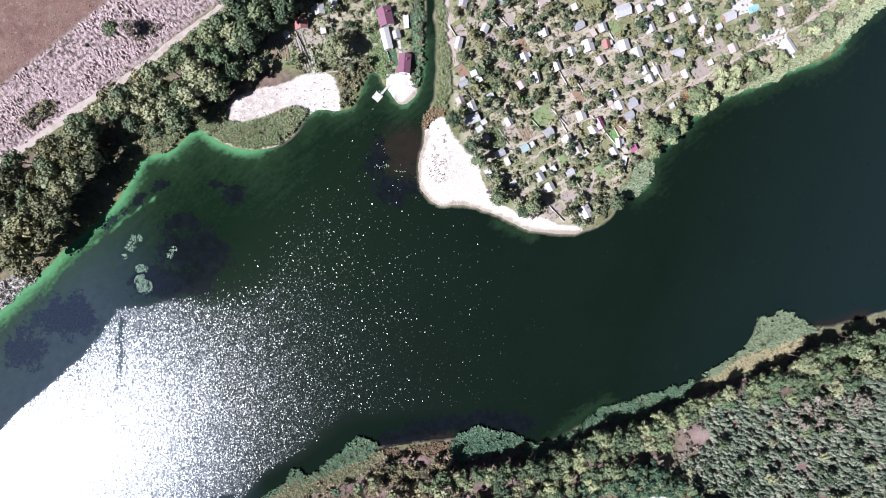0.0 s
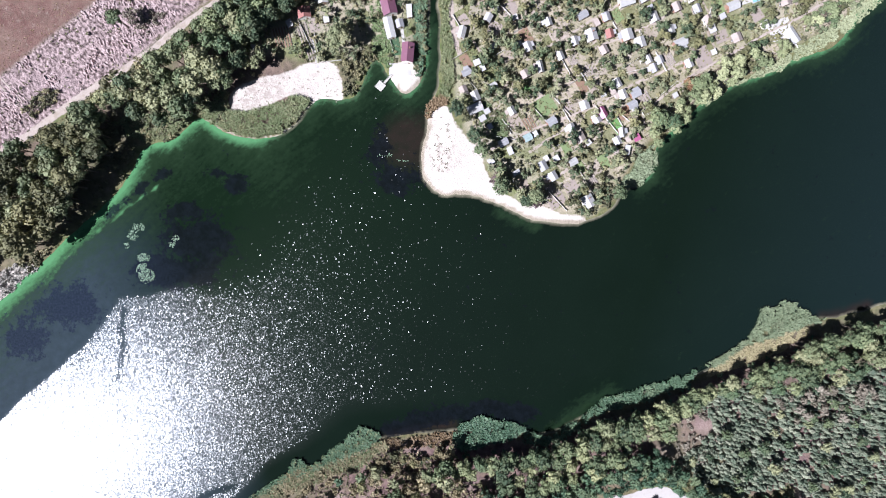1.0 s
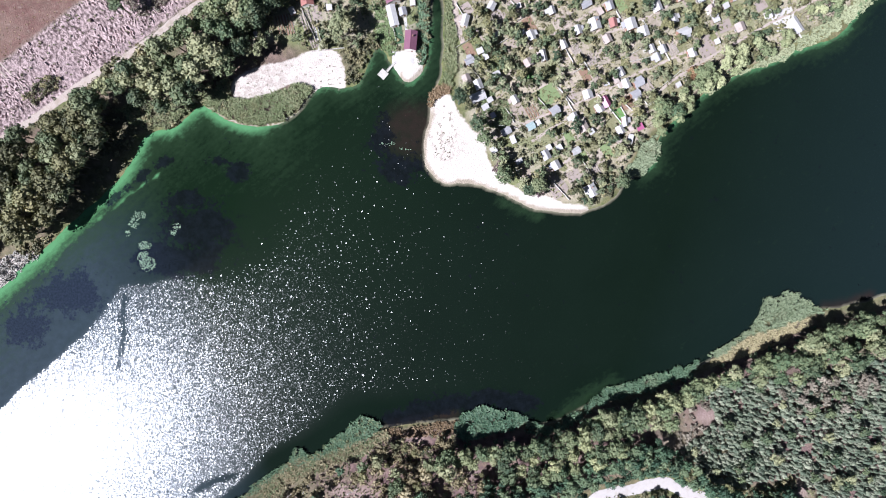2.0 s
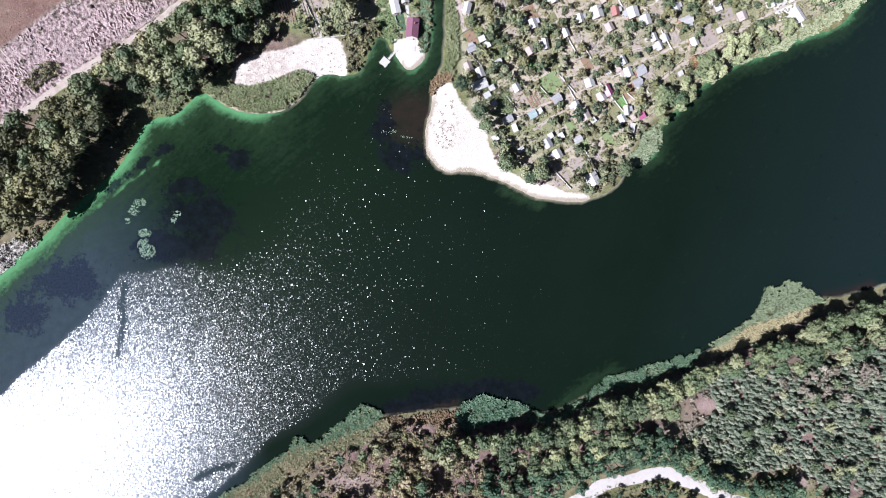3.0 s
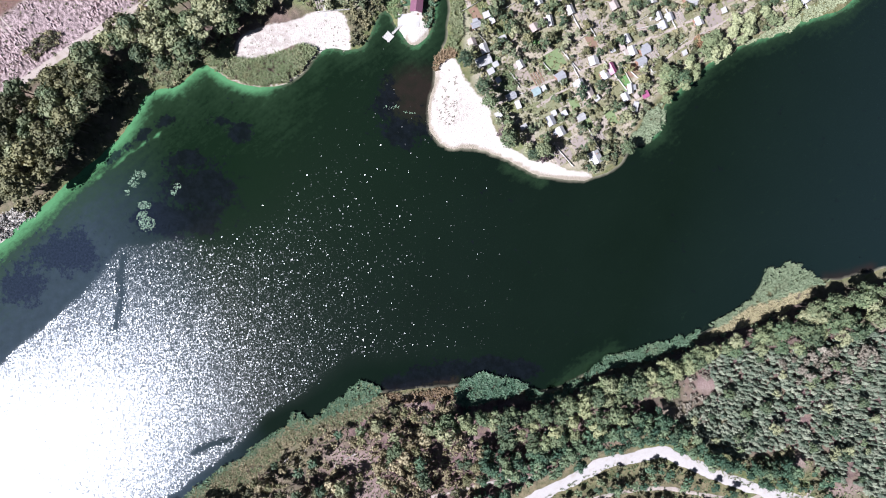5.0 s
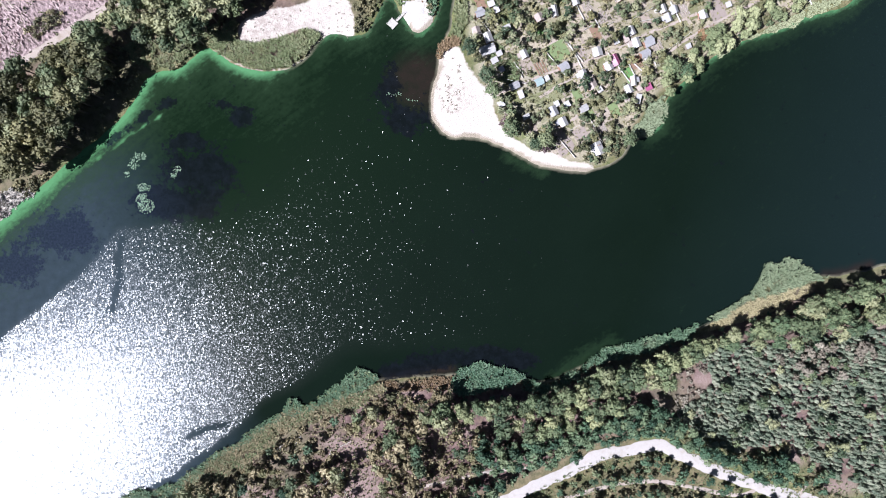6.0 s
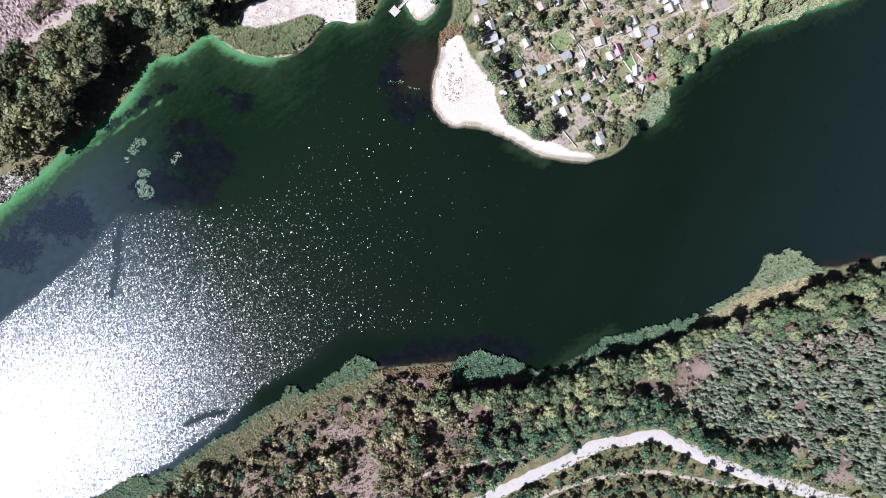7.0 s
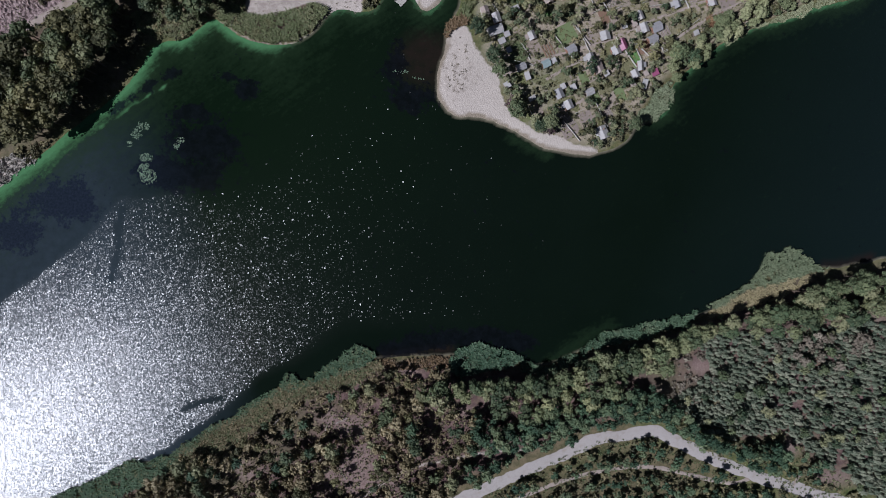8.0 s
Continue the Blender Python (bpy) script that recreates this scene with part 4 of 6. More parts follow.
cottage(98.5, 101.8, 5.2, 5.4, 20, "white")
cottage(82.3, 105.8, 4.0, 4.6, 15, "red", label="small garden house under a faded orange-red tiled roof")
cottage(6.7, 126.3, 4.2, 5.6, -10, "white")
cottage(4.9, 104.6, 3.6, 6.0, -12, "white")
cottage(18.4, 112.4, 3.8, 4.2, -25, "white")
cottage(26.3, 127.4, 4.8, 5.4, -15, "white")
cottage(48.9, 127.4, 4.4, 6.2, -65, "white")
cottage(50.0, 111.1, 3.4, 4.0, 20, "white")
shed(32.5, 113.1, 2.2, 2.4, 20)
shed(64.9, 124.9, 2.6, 3.0, 25)
cottage(99.5, 124.9, 4.2, 4.2, 25, "grey")
cottage(110.1, 129.3, 4.6, 5.6, 25, "white")
cottage(105.2, 115.3, 4.2, 5.2, 25, "white")
cottage(113.7, 108.7, 4.6, 4.4, 25, "white")
cottage(116.9, 120.9, 4.0, 4.8, 25, "white")
cottage(125.0, 126.2, 3.8, 4.4, 25, "white")
cottage(127.6, 120.0, 3.8, 4.6, 25, "grey")
cottage(119.6, 102.3, 4.0, 7.0, -65, "white")
cottage(108.9, 92.9, 3.6, 4.0, 25, "grey")
cottage(102.9, 93.0, 3.6, 4.2, 25, "white")
cottage(124.4, 91.5, 4.0, 4.4, 25, "white")
shed(136.0, 109.9, 3.0, 3.6, 25)
cottage(148.9, 105.8, 5.0, 4.6, 25, "white")
shed(137.3, 98.0, 2.2, 2.4, 25)
cottage(164.1, 113.0, 3.2, 4.0, 25, "white")
cottage(173.7, 125.4, 5.4, 4.2, 20, "tan")
cottage(96.7, 75.3, 4.8, 5.4, -60, "white")
cottage(90.4, 74.3, 4.0, 5.0, 25, "white")
cottage(87.3, 80.4, 3.4, 4.6, 30, "white")
cottage(95.4, 69.1, 3.4, 5.0, -60, "grey")
shed(79.9, 74.5, 2.4, 2.8, 25)
cottage(106.1, 88.6, 3.2, 4.4, 25, "grey")
cottage(146.5, 122.3, 4.6, 6.4, -65, "white")
cottage(133.4, 114.6, 3.4, 4.2, 25, "tan")
cottage(178.2, 107.8, 4.0, 8.0, 35, "white", 2.6, 0.9, WALL_PALE, "boathouse", "white boathouse at the water's edge")
pad("pavement", 173.1, 111.7, 12, 10, 25, CONCRETE, "white concrete yard beside the boathouse")
pad("pavement", 153.8, 129.7, 12, 10, 20, CONCRETE, "pale concrete yard with a pool")
pad("garden_plot", 132.5, 96.2, 8, 12, 25, SOIL, "pinkish bare soil plot", category="soil")
pad("garden_plot", 142.0, 107.0, 7, 6, 25, SOIL, "square of bare soil", category="soil")
pad("garden_plot", 21.8, 107.6, 7, 8, -25, SOIL, "bare soil plot", category="soil")
pad("garden_plot", 29.6, 118.9, 8, 8, 20, SOIL, "bare tilled plot", category="soil")
pad("lawn", 49.2, 67.0, 13, 10, 32, LAWN, "mown green lawn in a garden plot", category="lawn")
pad("lawn", 39.9, 75.8, 4.5, 5.0, 25, LAWN_BRIGHT, "bright fresh green patch", 0.1, "lawn")
pad("lawn", 139.7, 122.7, 5.5, 11, 20, LAWN, "green lawn strip", category="lawn")
pad("lawn", 87.7, 59.6, 4.5, 12, 33, LAWN_BRIGHT, "narrow bright green garden strip", category="lawn")
pad("lawn", 82.3, 39.3, 5, 8, 33, LAWN, "light green grass plot", category="lawn")
pad("lawn", 69.7, 36.0, 4.5, 7, 33, LAWN, "light green grass plot", category="lawn")
pad("garden_plot", 57.6, 18.5, 9, 8, 35, SOIL, "bare soil plot by the beach", category="soil")
beds(55.0, 22.9, 5.5, 7, 38, 4, SOIL, "vegetable beds with board edges")
beds(41.9, 58.4, 6, 7, 32, 4, RUST, "dry brown vegetable beds")
pool = tagged(new("swimming_pool"), "small rectangular pool with pale blue water", "pool")
pool.matrix_basis = pose(160.2, 127.5, z_at(160.2, 127.5) + 0.15, 0, 0, 22)
part("basin", box(6.0, 3.6, 0.5, (0, 0, -0.3)), CONCRETE, pool)
part("pool_surface", box(5.4, 3.0, 0.03, (0, 0, 0.21)), POOL, pool, "still pale blue water")
for a, b in (((44.1, 66.3), (54.6, 55.7)), ((52.9, 73.7), (63.5, 62.9)), ((76.5, 68.3), (89.0, 54.3)), ((86.2, 67.4), (96.7, 59.3)), ((51.4, 24.3), (63.2, 12.6)),
             ((63.7, 53.9), (70.0, 45.3)), ((24.6, 50.7), (34.6, 49.2)), ((92.1, 72.7), (88.0, 77.1)), ((104.8, 70.0), (119.4, 82.4)), ((177.9, 110.0), (182.4, 102.1)),
             ((92.2, 86.2), (104.1, 89.5)), ((136.1, 123.2), (133.5, 111.2)), ((24.4, 120.3), (32.8, 112.1)), ((5.6, 83.8), (14.3, 74.5)), ((26.8, 60.4), (32.4, 54.5))):
    fence(a, b)

# ---- more plots and fences between the houses, all on the colony's slant ----
PLOT_KINDS = [("garden_plot", SOIL, "plot of bare tilled soil", "soil"), ("garden_plot", EARTH, "pale trodden garden yard", "soil"), ("lawn", LAWN, "patch of green lawn", "lawn"), ("garden_plot", RUST, "plot of dried brown crops", "soil"), ("garden_plot", EARTH, "pale dry garden plot", "soil")]
pick = random.Random(5)
made = 0
while made < 52:
    x, y = pick.uniform(5, 230), pick.uniform(0, 165)
    if inside(np.array([x]), np.array([y]), GARDENS)[0] < 5 or land(np.array([x]), np.array([y]))[0] < 8 or inside(np.array([x]), np.array([y]), BEACH_EAST)[0] > -6:
        continue
    if any(math.hypot(x - hx, y - hy) < hr + 3.5 for hx, hy, hr in HOUSES) or any(line_dist(np.array([x]), np.array([y]), l)[0] < 4 for l in LANES):
        continue
    name, material, label, category = PLOT_KINDS[made % 5]
    w, l = pick.uniform(4, 7), pick.uniform(5, 9)
    if made % 4 == 3:
        beds(x, y, w, l, 32 + pick.uniform(-4, 4), 4, SOIL, "row of narrow vegetable beds with boards")
    else:
        pad(name, x, y, w, l, 32 + pick.uniform(-4, 4), material, label, category=category)
    a = radians(32 + 90 * (made % 2))
    d = Vector((math.cos(a), math.sin(a))) * pick.uniform(4, 7)
    o = Vector((-math.sin(a), math.cos(a))) * (max(w, l) / 2 + 0.5)
    fence((x + o.x - d.x, y + o.y - d.y), (x + o.x + d.x, y + o.y + d.y))
    made += 1

made = 0
while made < 75:
    x, y = pick.uniform(0, 230), pick.uniform(-5, 165)
    if inside(np.array([x]), np.array([y]), GARDENS)[0] < 4 or land(np.array([x]), np.array([y]))[0] < 8 or inside(np.array([x]), np.array([y]), BEACH_EAST)[0] > -4:
        continue
    if any(math.hypot(x - hx, y - hy) < hr + 2.5 for hx, hy, hr in HOUSES):
        continue
    if made % 3 == 0:
        shed(x, y, pick.uniform(1.8, 2.6), pick.uniform(2.2, 3.4), 32 + 90 * (made % 2), ("white", "grey", "tan", "white")[made % 4])
    else:
        pad("garden_path", x, y, pick.uniform(0.8, 1.2), pick.uniform(6, 13), 32 + 90 * (made % 2) + pick.uniform(-3, 3), EARTH, "straight pale trodden garden path", 0.1, "path")
        HOUSES.append((x, y, 1.4))
    made += 1


# ---- plants: shapes as arrays of quads ----
def tube(p, q, r0, r1, sides=5):
    p, q = np.array(p, float), np.array(q, float)
    d = (q - p) / np.linalg.norm(q - p)
    u = np.cross(d, (0.3, 0.9, 0.2))
    u /= np.linalg.norm(u)
    w = np.cross(d, u)
    a = np.arange(sides) * 2 * math.pi / sides
    ring = np.cos(a)[:, None] * u + np.sin(a)[:, None] * w
    k = np.arange(sides)
    return np.concatenate([p + r0 * ring, q + r1 * ring]), np.stack([k, (k + 1) % sides, sides + (k + 1) % sides, sides + k], -1)


def joined(shapes):
    verts, faces, base = [], [], 0
    for v, f in shapes:
        verts.append(v)
        faces.append(f + base)
        base += len(v)
    return np.concatenate(verts), np.concatenate(faces)


def cards(centre, normal, size, r, fold=0.25):
    """A small folded leaf clump at each centre, square to its normal."""
    n = normal / (np.linalg.norm(normal, axis=1, keepdims=True) + 1e-9)
    u = np.cross(n, r.normal(size=n.shape))
    u /= np.linalg.norm(u, axis=1, keepdims=True) + 1e-9
    w = np.cross(n, u)
    s = size[:, None]
    asp = r.uniform(0.6, 1.0, (len(n), 1))
    lift = n * s * fold
    v = np.stack([centre - u * s, centre - w * s * asp - lift, centre + u * s * r.uniform(0.7, 1.1, (len(n), 1)), centre + w * s * asp - lift], 1)
    return v.reshape(-1, 3), np.arange(len(n) * 4).reshape(-1, 4)


CUBE = np.array([(-1, -1, -1), (1, -1, -1), (1, 1, -1), (-1, 1, -1), (-1, -1, 1), (1, -1, 1), (1, 1, 1), (-1, 1, 1)], float) * 0.58
SIDES = np.array([(4, 5, 6, 7), (0, 1, 5, 4), (1, 2, 6, 5), (2, 3, 7, 6), (3, 0, 4, 7)])


def clump(c, size, flat, r):
    """The dense twigs and inner leaves of one lobe."""
    a = r.uniform(0, 1.6)
    v = CUBE * r.uniform(0.75, 1.2, (8, 1)) * size * (1, 1, flat)
    return np.stack([v[:, 0] * math.cos(a) - v[:, 1] * math.sin(a), v[:, 0] * math.sin(a) + v[:, 1] * math.cos(a), v[:, 2]], 1) + c, SIDES


def leafy(seed, radius, height, lobes, leaves, size, low=0.35, flat=0.8):
    """Trunk with limbs, and a crown of leaf clumps set in uneven lobes."""
    r = np.random.default_rng(seed)
    trunk = [tube((0, 0, -0.4), (0.1, 0.05, height * 0.3), radius * 0.07, radius * 0.05), tube((0.1, 0.05, height * 0.3), (0, 0.1, height * 0.75), radius * 0.05, radius * 0.015)]
    centre, normal, sizes, inner = [], [], [], []
    per = leaves // lobes
    for i in range(lobes):
        rad = radius * math.sqrt((i + 0.3) / lobes) * 0.78
        a = i * 2.4 + r.uniform(-0.5, 0.5)
        lr = radius * r.uniform(0.28, 0.47)
        z = height * (low + (1 - low) * (0.45 + 0.42 * (1 - (rad / radius) ** 2)) * r.uniform(0.85, 1.08))
        c = np.array((rad * math.cos(a), rad * math.sin(a), z - lr * 0.4))
        if i % 3 == 0:
            trunk.append(tube((0.05, 0.08, height * r.uniform(0.28, 0.5)), c, radius * 0.03, radius * 0.01, 4))
        inner.append(clump(c - (0, 0, lr * 0.15), lr * 0.74, flat, r))
        d = r.normal(size=(per, 3))
        d[:, 2] = np.abs(d[:, 2]) * 0.9 - 0.25
        d /= np.linalg.norm(d, axis=1, keepdims=True)
        centre.append(c + d * lr * r.uniform(0.82, 1.06, (per, 1)) * (1, 1, flat))
        normal.append(d + r.normal(size=(per, 3)) * 0.26)
        sizes.append(size * r.uniform(0.6, 1.25, per))
    crown = cards(np.concatenate(centre), np.concatenate(normal), np.concatenate(sizes), r)
    return joined(trunk), joined(inner + [crown])


def pine(seed, radius, height):
    """A young pine: whorls of boughs up a straight stem."""
    r = np.random.default_rng(seed)
    trunk = joined([tube((0, 0, -0.4), (0, 0, height * 0.95), 0.13, 0.03), tube((0, 0, height * 0.5), (radius * 0.6, 0.1, height * 0.52), 0.04, 0.015, 4), tube((0, 0, height * 0.6), (-radius * 0.5, 0.3, height * 0.63), 0.04, 0.015, 4)])
    centre, normal, sizes = [], [], []
    for k in range(5):
        f = k / 4
        z, rr = height * (0.45 + 0.53 * f), radius * (1 - f) ** 0.7
        n = 8 - k
        a = np.arange(n) * 2 * math.pi / n + r.uniform(0, 6)
        out = np.stack([np.cos(a), np.sin(a), np.zeros(n)], 1)
        for s in (0.45, 0.85):
            centre.append(out * (rr * s + 0.1) * r.uniform(0.8, 1.15, (n, 1)) + (0, 0, z) - (0, 0, 0.35 * s) + r.normal(size=(n, 3)) * 0.1)
            normal.append(out * 0.8 + (0, 0, 0.8) + r.normal(size=(n, 3)) * 0.3)
            sizes.append(r.uniform(0.4, 0.65, n) * (1.1 - 0.4 * f))
    return trunk, cards(np.concatenate(centre), np.concatenate(normal), np.concatenate(sizes), r, 0.35)


def mesh_of(name, shape, material):
    me = fill(bpy.data.meshes.new(name), *shape, smooth=False)
    me.materials.append(material)
    return me


def settle(zone, spacing, seed, keep=1.0, jitter=0.42, clear=1.0, turn=0.3, houses=1.2):
    """Places for plants inside an outline, off the roads, clearings, houses and water."""
    r = np.random.default_rng(seed)
    poly = np.array(zone, float)
    lo, hi = poly.min(0) - 30, poly.max(0) + 30
    lo, hi = np.maximum(lo, (-300, -235)), np.minimum(hi, (300, 185))
    mid, half = (lo + hi) / 2, np.linalg.norm(hi - lo) / 2
    g = np.arange(-half, half, spacing)
    u, v = np.meshgrid(g, g)
    u = u + (np.arange(len(g)) % 2)[:, None] * spacing / 2
    u, v = u.ravel() + r.uniform(-jitter, jitter, u.size) * spacing, v.ravel() + r.uniform(-jitter, jitter, v.size) * spacing
    x, y = mid[0] + u * math.cos(turn) - v * math.sin(turn), mid[1] + u * math.sin(turn) + v * math.cos(turn)
    ok = (inside(x, y, poly) + (rough_noise(x, y, 8, seed) - 0.5) * 4 > 0) & (r.uniform(size=x.size) < keep)
    x, y = x[ok], y[ok]
    ok = (np.abs(x) < 300) & (y > -235) & (y < 185) & (land(x, y) > 0.3)
    for line, w in ROADS:
        ok &= line_dist(x, y, line) > w * 0.5 + clear
    for c, a, b in CLEARINGS:
        ok &= ellipse(x, y, c, a, b) < 0.12
    for hx, hy, hr in HOUSES:
        ok &= np.hypot(x - hx, y - hy) > hr * houses
    return np.stack([x[ok], y[ok]], 1)


def plant(name, places, shapes, leaf, label, category, group, near, seed, size=(0.8, 1.2), most=300, stuff_label=""):
    """The plants of a stretch as things of their own, the rest as one wood."""
    r = np.random.default_rng(seed)
    order = np.argsort(np.hypot(places[:, 0] - near[0], places[:, 1] - near[1]))
    places = places[order]
    z = terrain(places[:, 0], places[:, 1])
    scale, spin, kind = r.uniform(*size, len(places)), r.uniform(0, 360, len(places)), r.integers(0, len(shapes), len(places))
    trunks, crowns = [mesh_of("trunk", s[0], BARK) for s in shapes], [mesh_of("crown", s[1], leaf) for s in shapes]
    first = {}
    for (x, y), h, s, a, k in list(zip(places, z, scale, spin, kind))[:most]:
        m = pose(x, y, h, 0, 0, a) @ Matrix.Scale(s, 4)
        if k in first:
            copy_thing(first[k], pose(x, y, h, 0, 0, a) @ Matrix.Scale(s / first[k].scale[0], 4))
            continue
        top = tagged(new(name), label, category, group)
        for part_name, me in (("trunk", trunks[k]), ("crown", crowns[k])):
            new(part_name, me).parent = top
        top.matrix_basis = m
        first[k] = top
    rest = list(zip(places, z, scale, spin, kind))[most:]
    if not rest:
        return
    verts, faces, slots, tints, base = [], [], [], [], 0
    for (x, y), h, s, a, k in rest:
        c, n = math.cos(radians(a)) * s, math.sin(radians(a)) * s
        tint = r.uniform()
        for slot, (v, f) in enumerate(shapes[k]):
            verts.append(np.stack([v[:, 0] * c - v[:, 1] * n + x, v[:, 0] * n + v[:, 1] * c + y, v[:, 2] * s + h], 1))
            faces.append(f + base)
            slots.append(np.full(len(f), slot))
            tints.append(np.full(len(v), tint))
            base += len(v)
    stuff(name + "_wood", np.concatenate(verts), np.concatenate(faces), (BARK, leaf), np.concatenate(slots), np.concatenate(tints), stuff_label or label, category)


def stuff(name, verts, faces, materials, slots, tints, label, category):
    me = fill(bpy.data.meshes.new(name), verts, faces, smooth=False)
    for m in materials:
        me.materials.append(m)
    me.polygons.foreach_set("material_index", slots.astype(np.int32))
    me.attributes.new("tint", "FLOAT", "POINT").data.foreach_set("value", tints.astype(np.float32))
    return tagged(new(name, me), label, category, kind="stuff")


def blades(zone, density, seed, height=(1.4, 2.4), width=0.2, wet_too=True, fan=4):
    """Tufts of arched blades over an outline."""
    r = np.random.default_rng(seed)
    poly = np.array(zone, float)
    lo, hi = poly.min(0), poly.max(0)
    n = int((hi - lo).prod() * density)
    x, y = r.uniform(lo[0], hi[0], n), r.uniform(lo[1], hi[1], n)
    ok = inside(x, y, poly) + (rough_noise(x, y, 5, seed) - 0.5) * 3.5 > 0
    ok &= waver(x, y, 2.2, seed + 1) > 0.22
    if not wet_too:
        ok &= land(x, y) > 0
    x, y = np.repeat(x[ok], fan), np.repeat(y[ok], fan)
    n = len(x)
    a, h = r.uniform(0, 2 * math.pi, n), r.uniform(*height, n)
    out, side = np.stack([np.cos(a), np.sin(a), 0 * a], 1), np.stack([-np.sin(a), np.cos(a), 0 * a], 1)
    foot = np.stack([x, y, terrain(x, y).clip(-0.3)], 1) + out * r.uniform(0, 0.25, (n, 1))
    w = width * r.uniform(0.7, 1.3, (n, 1))
    knee = foot + out * 0.2 + (0, 0, 1) * (h * 0.7)[:, None]
    tip = knee + out * (0.45 * h * r.uniform(0.6, 1.3, n))[:, None] + (0, 0, 1) * (h * 0.2)[:, None]
    v = np.stack([foot - side * w * 0.5, foot + side * w * 0.5, knee - side * w, knee + side * w, tip - side * w * 0.5, tip + side * w * 0.5], 1)
    k = np.arange(n)[:, None] * 6
    f = np.concatenate([k + (0, 1, 3, 2), k + (2, 3, 5, 4)])
    return v.reshape(-1, 3), f, np.repeat(rough_noise(x, y, 7, seed + 3) * 0.6 + r.uniform(0, 0.35, n), 6)


def reed_bed(name, zone, density, seed, material, label, **kw):
    v, f, t = blades(zone, density, seed, **kw)
    stuff(name, v, f, (material,), np.zeros(len(f)), t, label, "reeds" if "reed" in name else "plants")


# ---- where the woods stand ----
FOREST_WEST = [(-297.8, -14.5), (-238.3, 19.5), (-218.6, 34.0), (-202.3, 45.5), (-191.7, 54.8), (-180.2, 57.4), (-176.3, 53.8), (-177.3, 45.6), (-176.4, 34.9), (-179.0, 21.5), (-187.0, 11.0), (-195.5, 1.5), (-204.0, -7.0), (-211.0, -14.5), (-219.5, -18.5), (-227.0, -20.0), (-236.0, -19.0), (-246.0, -28.0), (-297.0, -68.0)]
FOREST_ROAD = [(-184.9, 56.2), (-168.0, 66.2), (-153.9, 71.7), (-149.6, 82.0), (-137.3, 90.2), (-131.7, 94.9), (-125.7, 104.0), (-119.0, 108.7), (-107.8, 116.9), (-67.8, 147.1), (-50.9, 147.6), (-78.5, 124.4), (-81.2, 115.9), (-92.2, 103.0), (-109.0, 92.7), (-104.5, 81.5), (-112.7, 67.2), (-126.7, 58.3), (-139.3, 53.7), (-156.4, 52.4), (-167.8, 56.6), (-179.2, 58.3)]
ROADSIDE_SCRUB = [(-202.1, 61.4), (-193.7, 66.5), (-178.8, 76.8), (-169.8, 82.7), (-161.4, 85.4), (-156.3, 82.5), (-166.7, 74.7), (-178.6, 69.3), (-190.6, 61.7), (-198.1, 58.5)]
CLEARING_SCRUB = [(125.5, -91.9), (152.7, -88.4), (155.2, -100.3), (148.4, -110.0), (137.1, -121.5), (123.5, -122.5), (118.0, -112.2)]
SHADE_SCRUB = [(-188.8, 44.9), (-178.3, 48.8), (-167.6, 43.7), (-165.9, 37.1), (-173.2, 24.8), (-184.0, 30.6)]
SHORE_SCRUB = [(62.9, 13.2), (76.3, 18.1), (82.7, 25.2), (88.6, 30.5), (92.9, 27.6), (87.8, 18.1), (78.0, 11.8), (64.5, 9.0)]
BANK_SCRUB = [(-29.7, -117.7), (10.5, -113.5), (8.4, -124.8), (-24.2, -130.3), (-39.3, -128.4)]
VERGE = [(-256.5, 22.6), (-231.0, 39.6), (-214.6, 50.8), (-201.1, 60.8), (-190.7, 68.3), (-177.3, 77.7), (-162.4, 87.7), (-147.6, 100.1), (-133.6, 111.3), (-116.5, 124.3), (-107.5, 125.7), (-125.2, 110.3), (-139.9, 96.1), (-157.8, 82.5), (-175.7, 72.4), (-193.6, 59.8), (-210.0, 48.0), (-226.4, 34.9), (-250.4, 18.2)]
SCRUB_COVE = [(-178.3, 51.8), (-166.3, 56.7), (-148.2, 57.2), (-134.7, 63.5), (-119.8, 71.5), (-117.5, 64.0), (-119.4, 54.9), (-134.6, 59.0), (-140.5, 52.9), (-147.9, 45.1), (-162.4, 42.6), (-170.6, 45.4)]
REEDS_BEACH = [(-133.1, 58.5), (-122.7, 66.9), (-117.5, 61.0), (-110.5, 58.8), (-94.0, 64.3), (-82.6, 69.5), (-74.4, 66.7), (-82.3, 55.6), (-91.2, 49.4), (-102.6, 46.7), (-114.8, 48.1), (-126.4, 53.2)]
SCRUB_POINT = [(-60.8, 88.1), (-53.9, 90.6), (-43.6, 99.9), (-41.9, 91.6), (-46.7, 79.4), (-51.9, 69.7), (-56.7, 70.8), (-57.5, 79.1)]
REEDS_INLET = [(-47.8, 145.2), (-43.3, 145.4), (-38.7, 118.6), (-34.7, 103.7), (-30.8, 93.4), (-32.7, 85.8), (-37.9, 89.9), (-41.9, 92.2), (-42.3, 109.5), (-45.8, 127.4)]
REEDS_CREEK_WEST = [(-23.3, 151.8), (-18.5, 152.0), (-15.5, 128.2), (-14.3, 107.3), (-14.7, 89.3), (-17.2, 80.8), (-19.6, 80.2), (-18.7, 92.2), (-20.4, 110.1)]
REEDS_CREEK_EAST = [(-7.5, 155.2), (-4.5, 155.3), (-3.8, 128.5), (-2.1, 110.6), (0.5, 95.7), (1.2, 80.7), (-1.2, 70.2), (-6.7, 70.9), (-5.3, 86.5), (-5.6, 107.5), (-7.2, 122.4)]
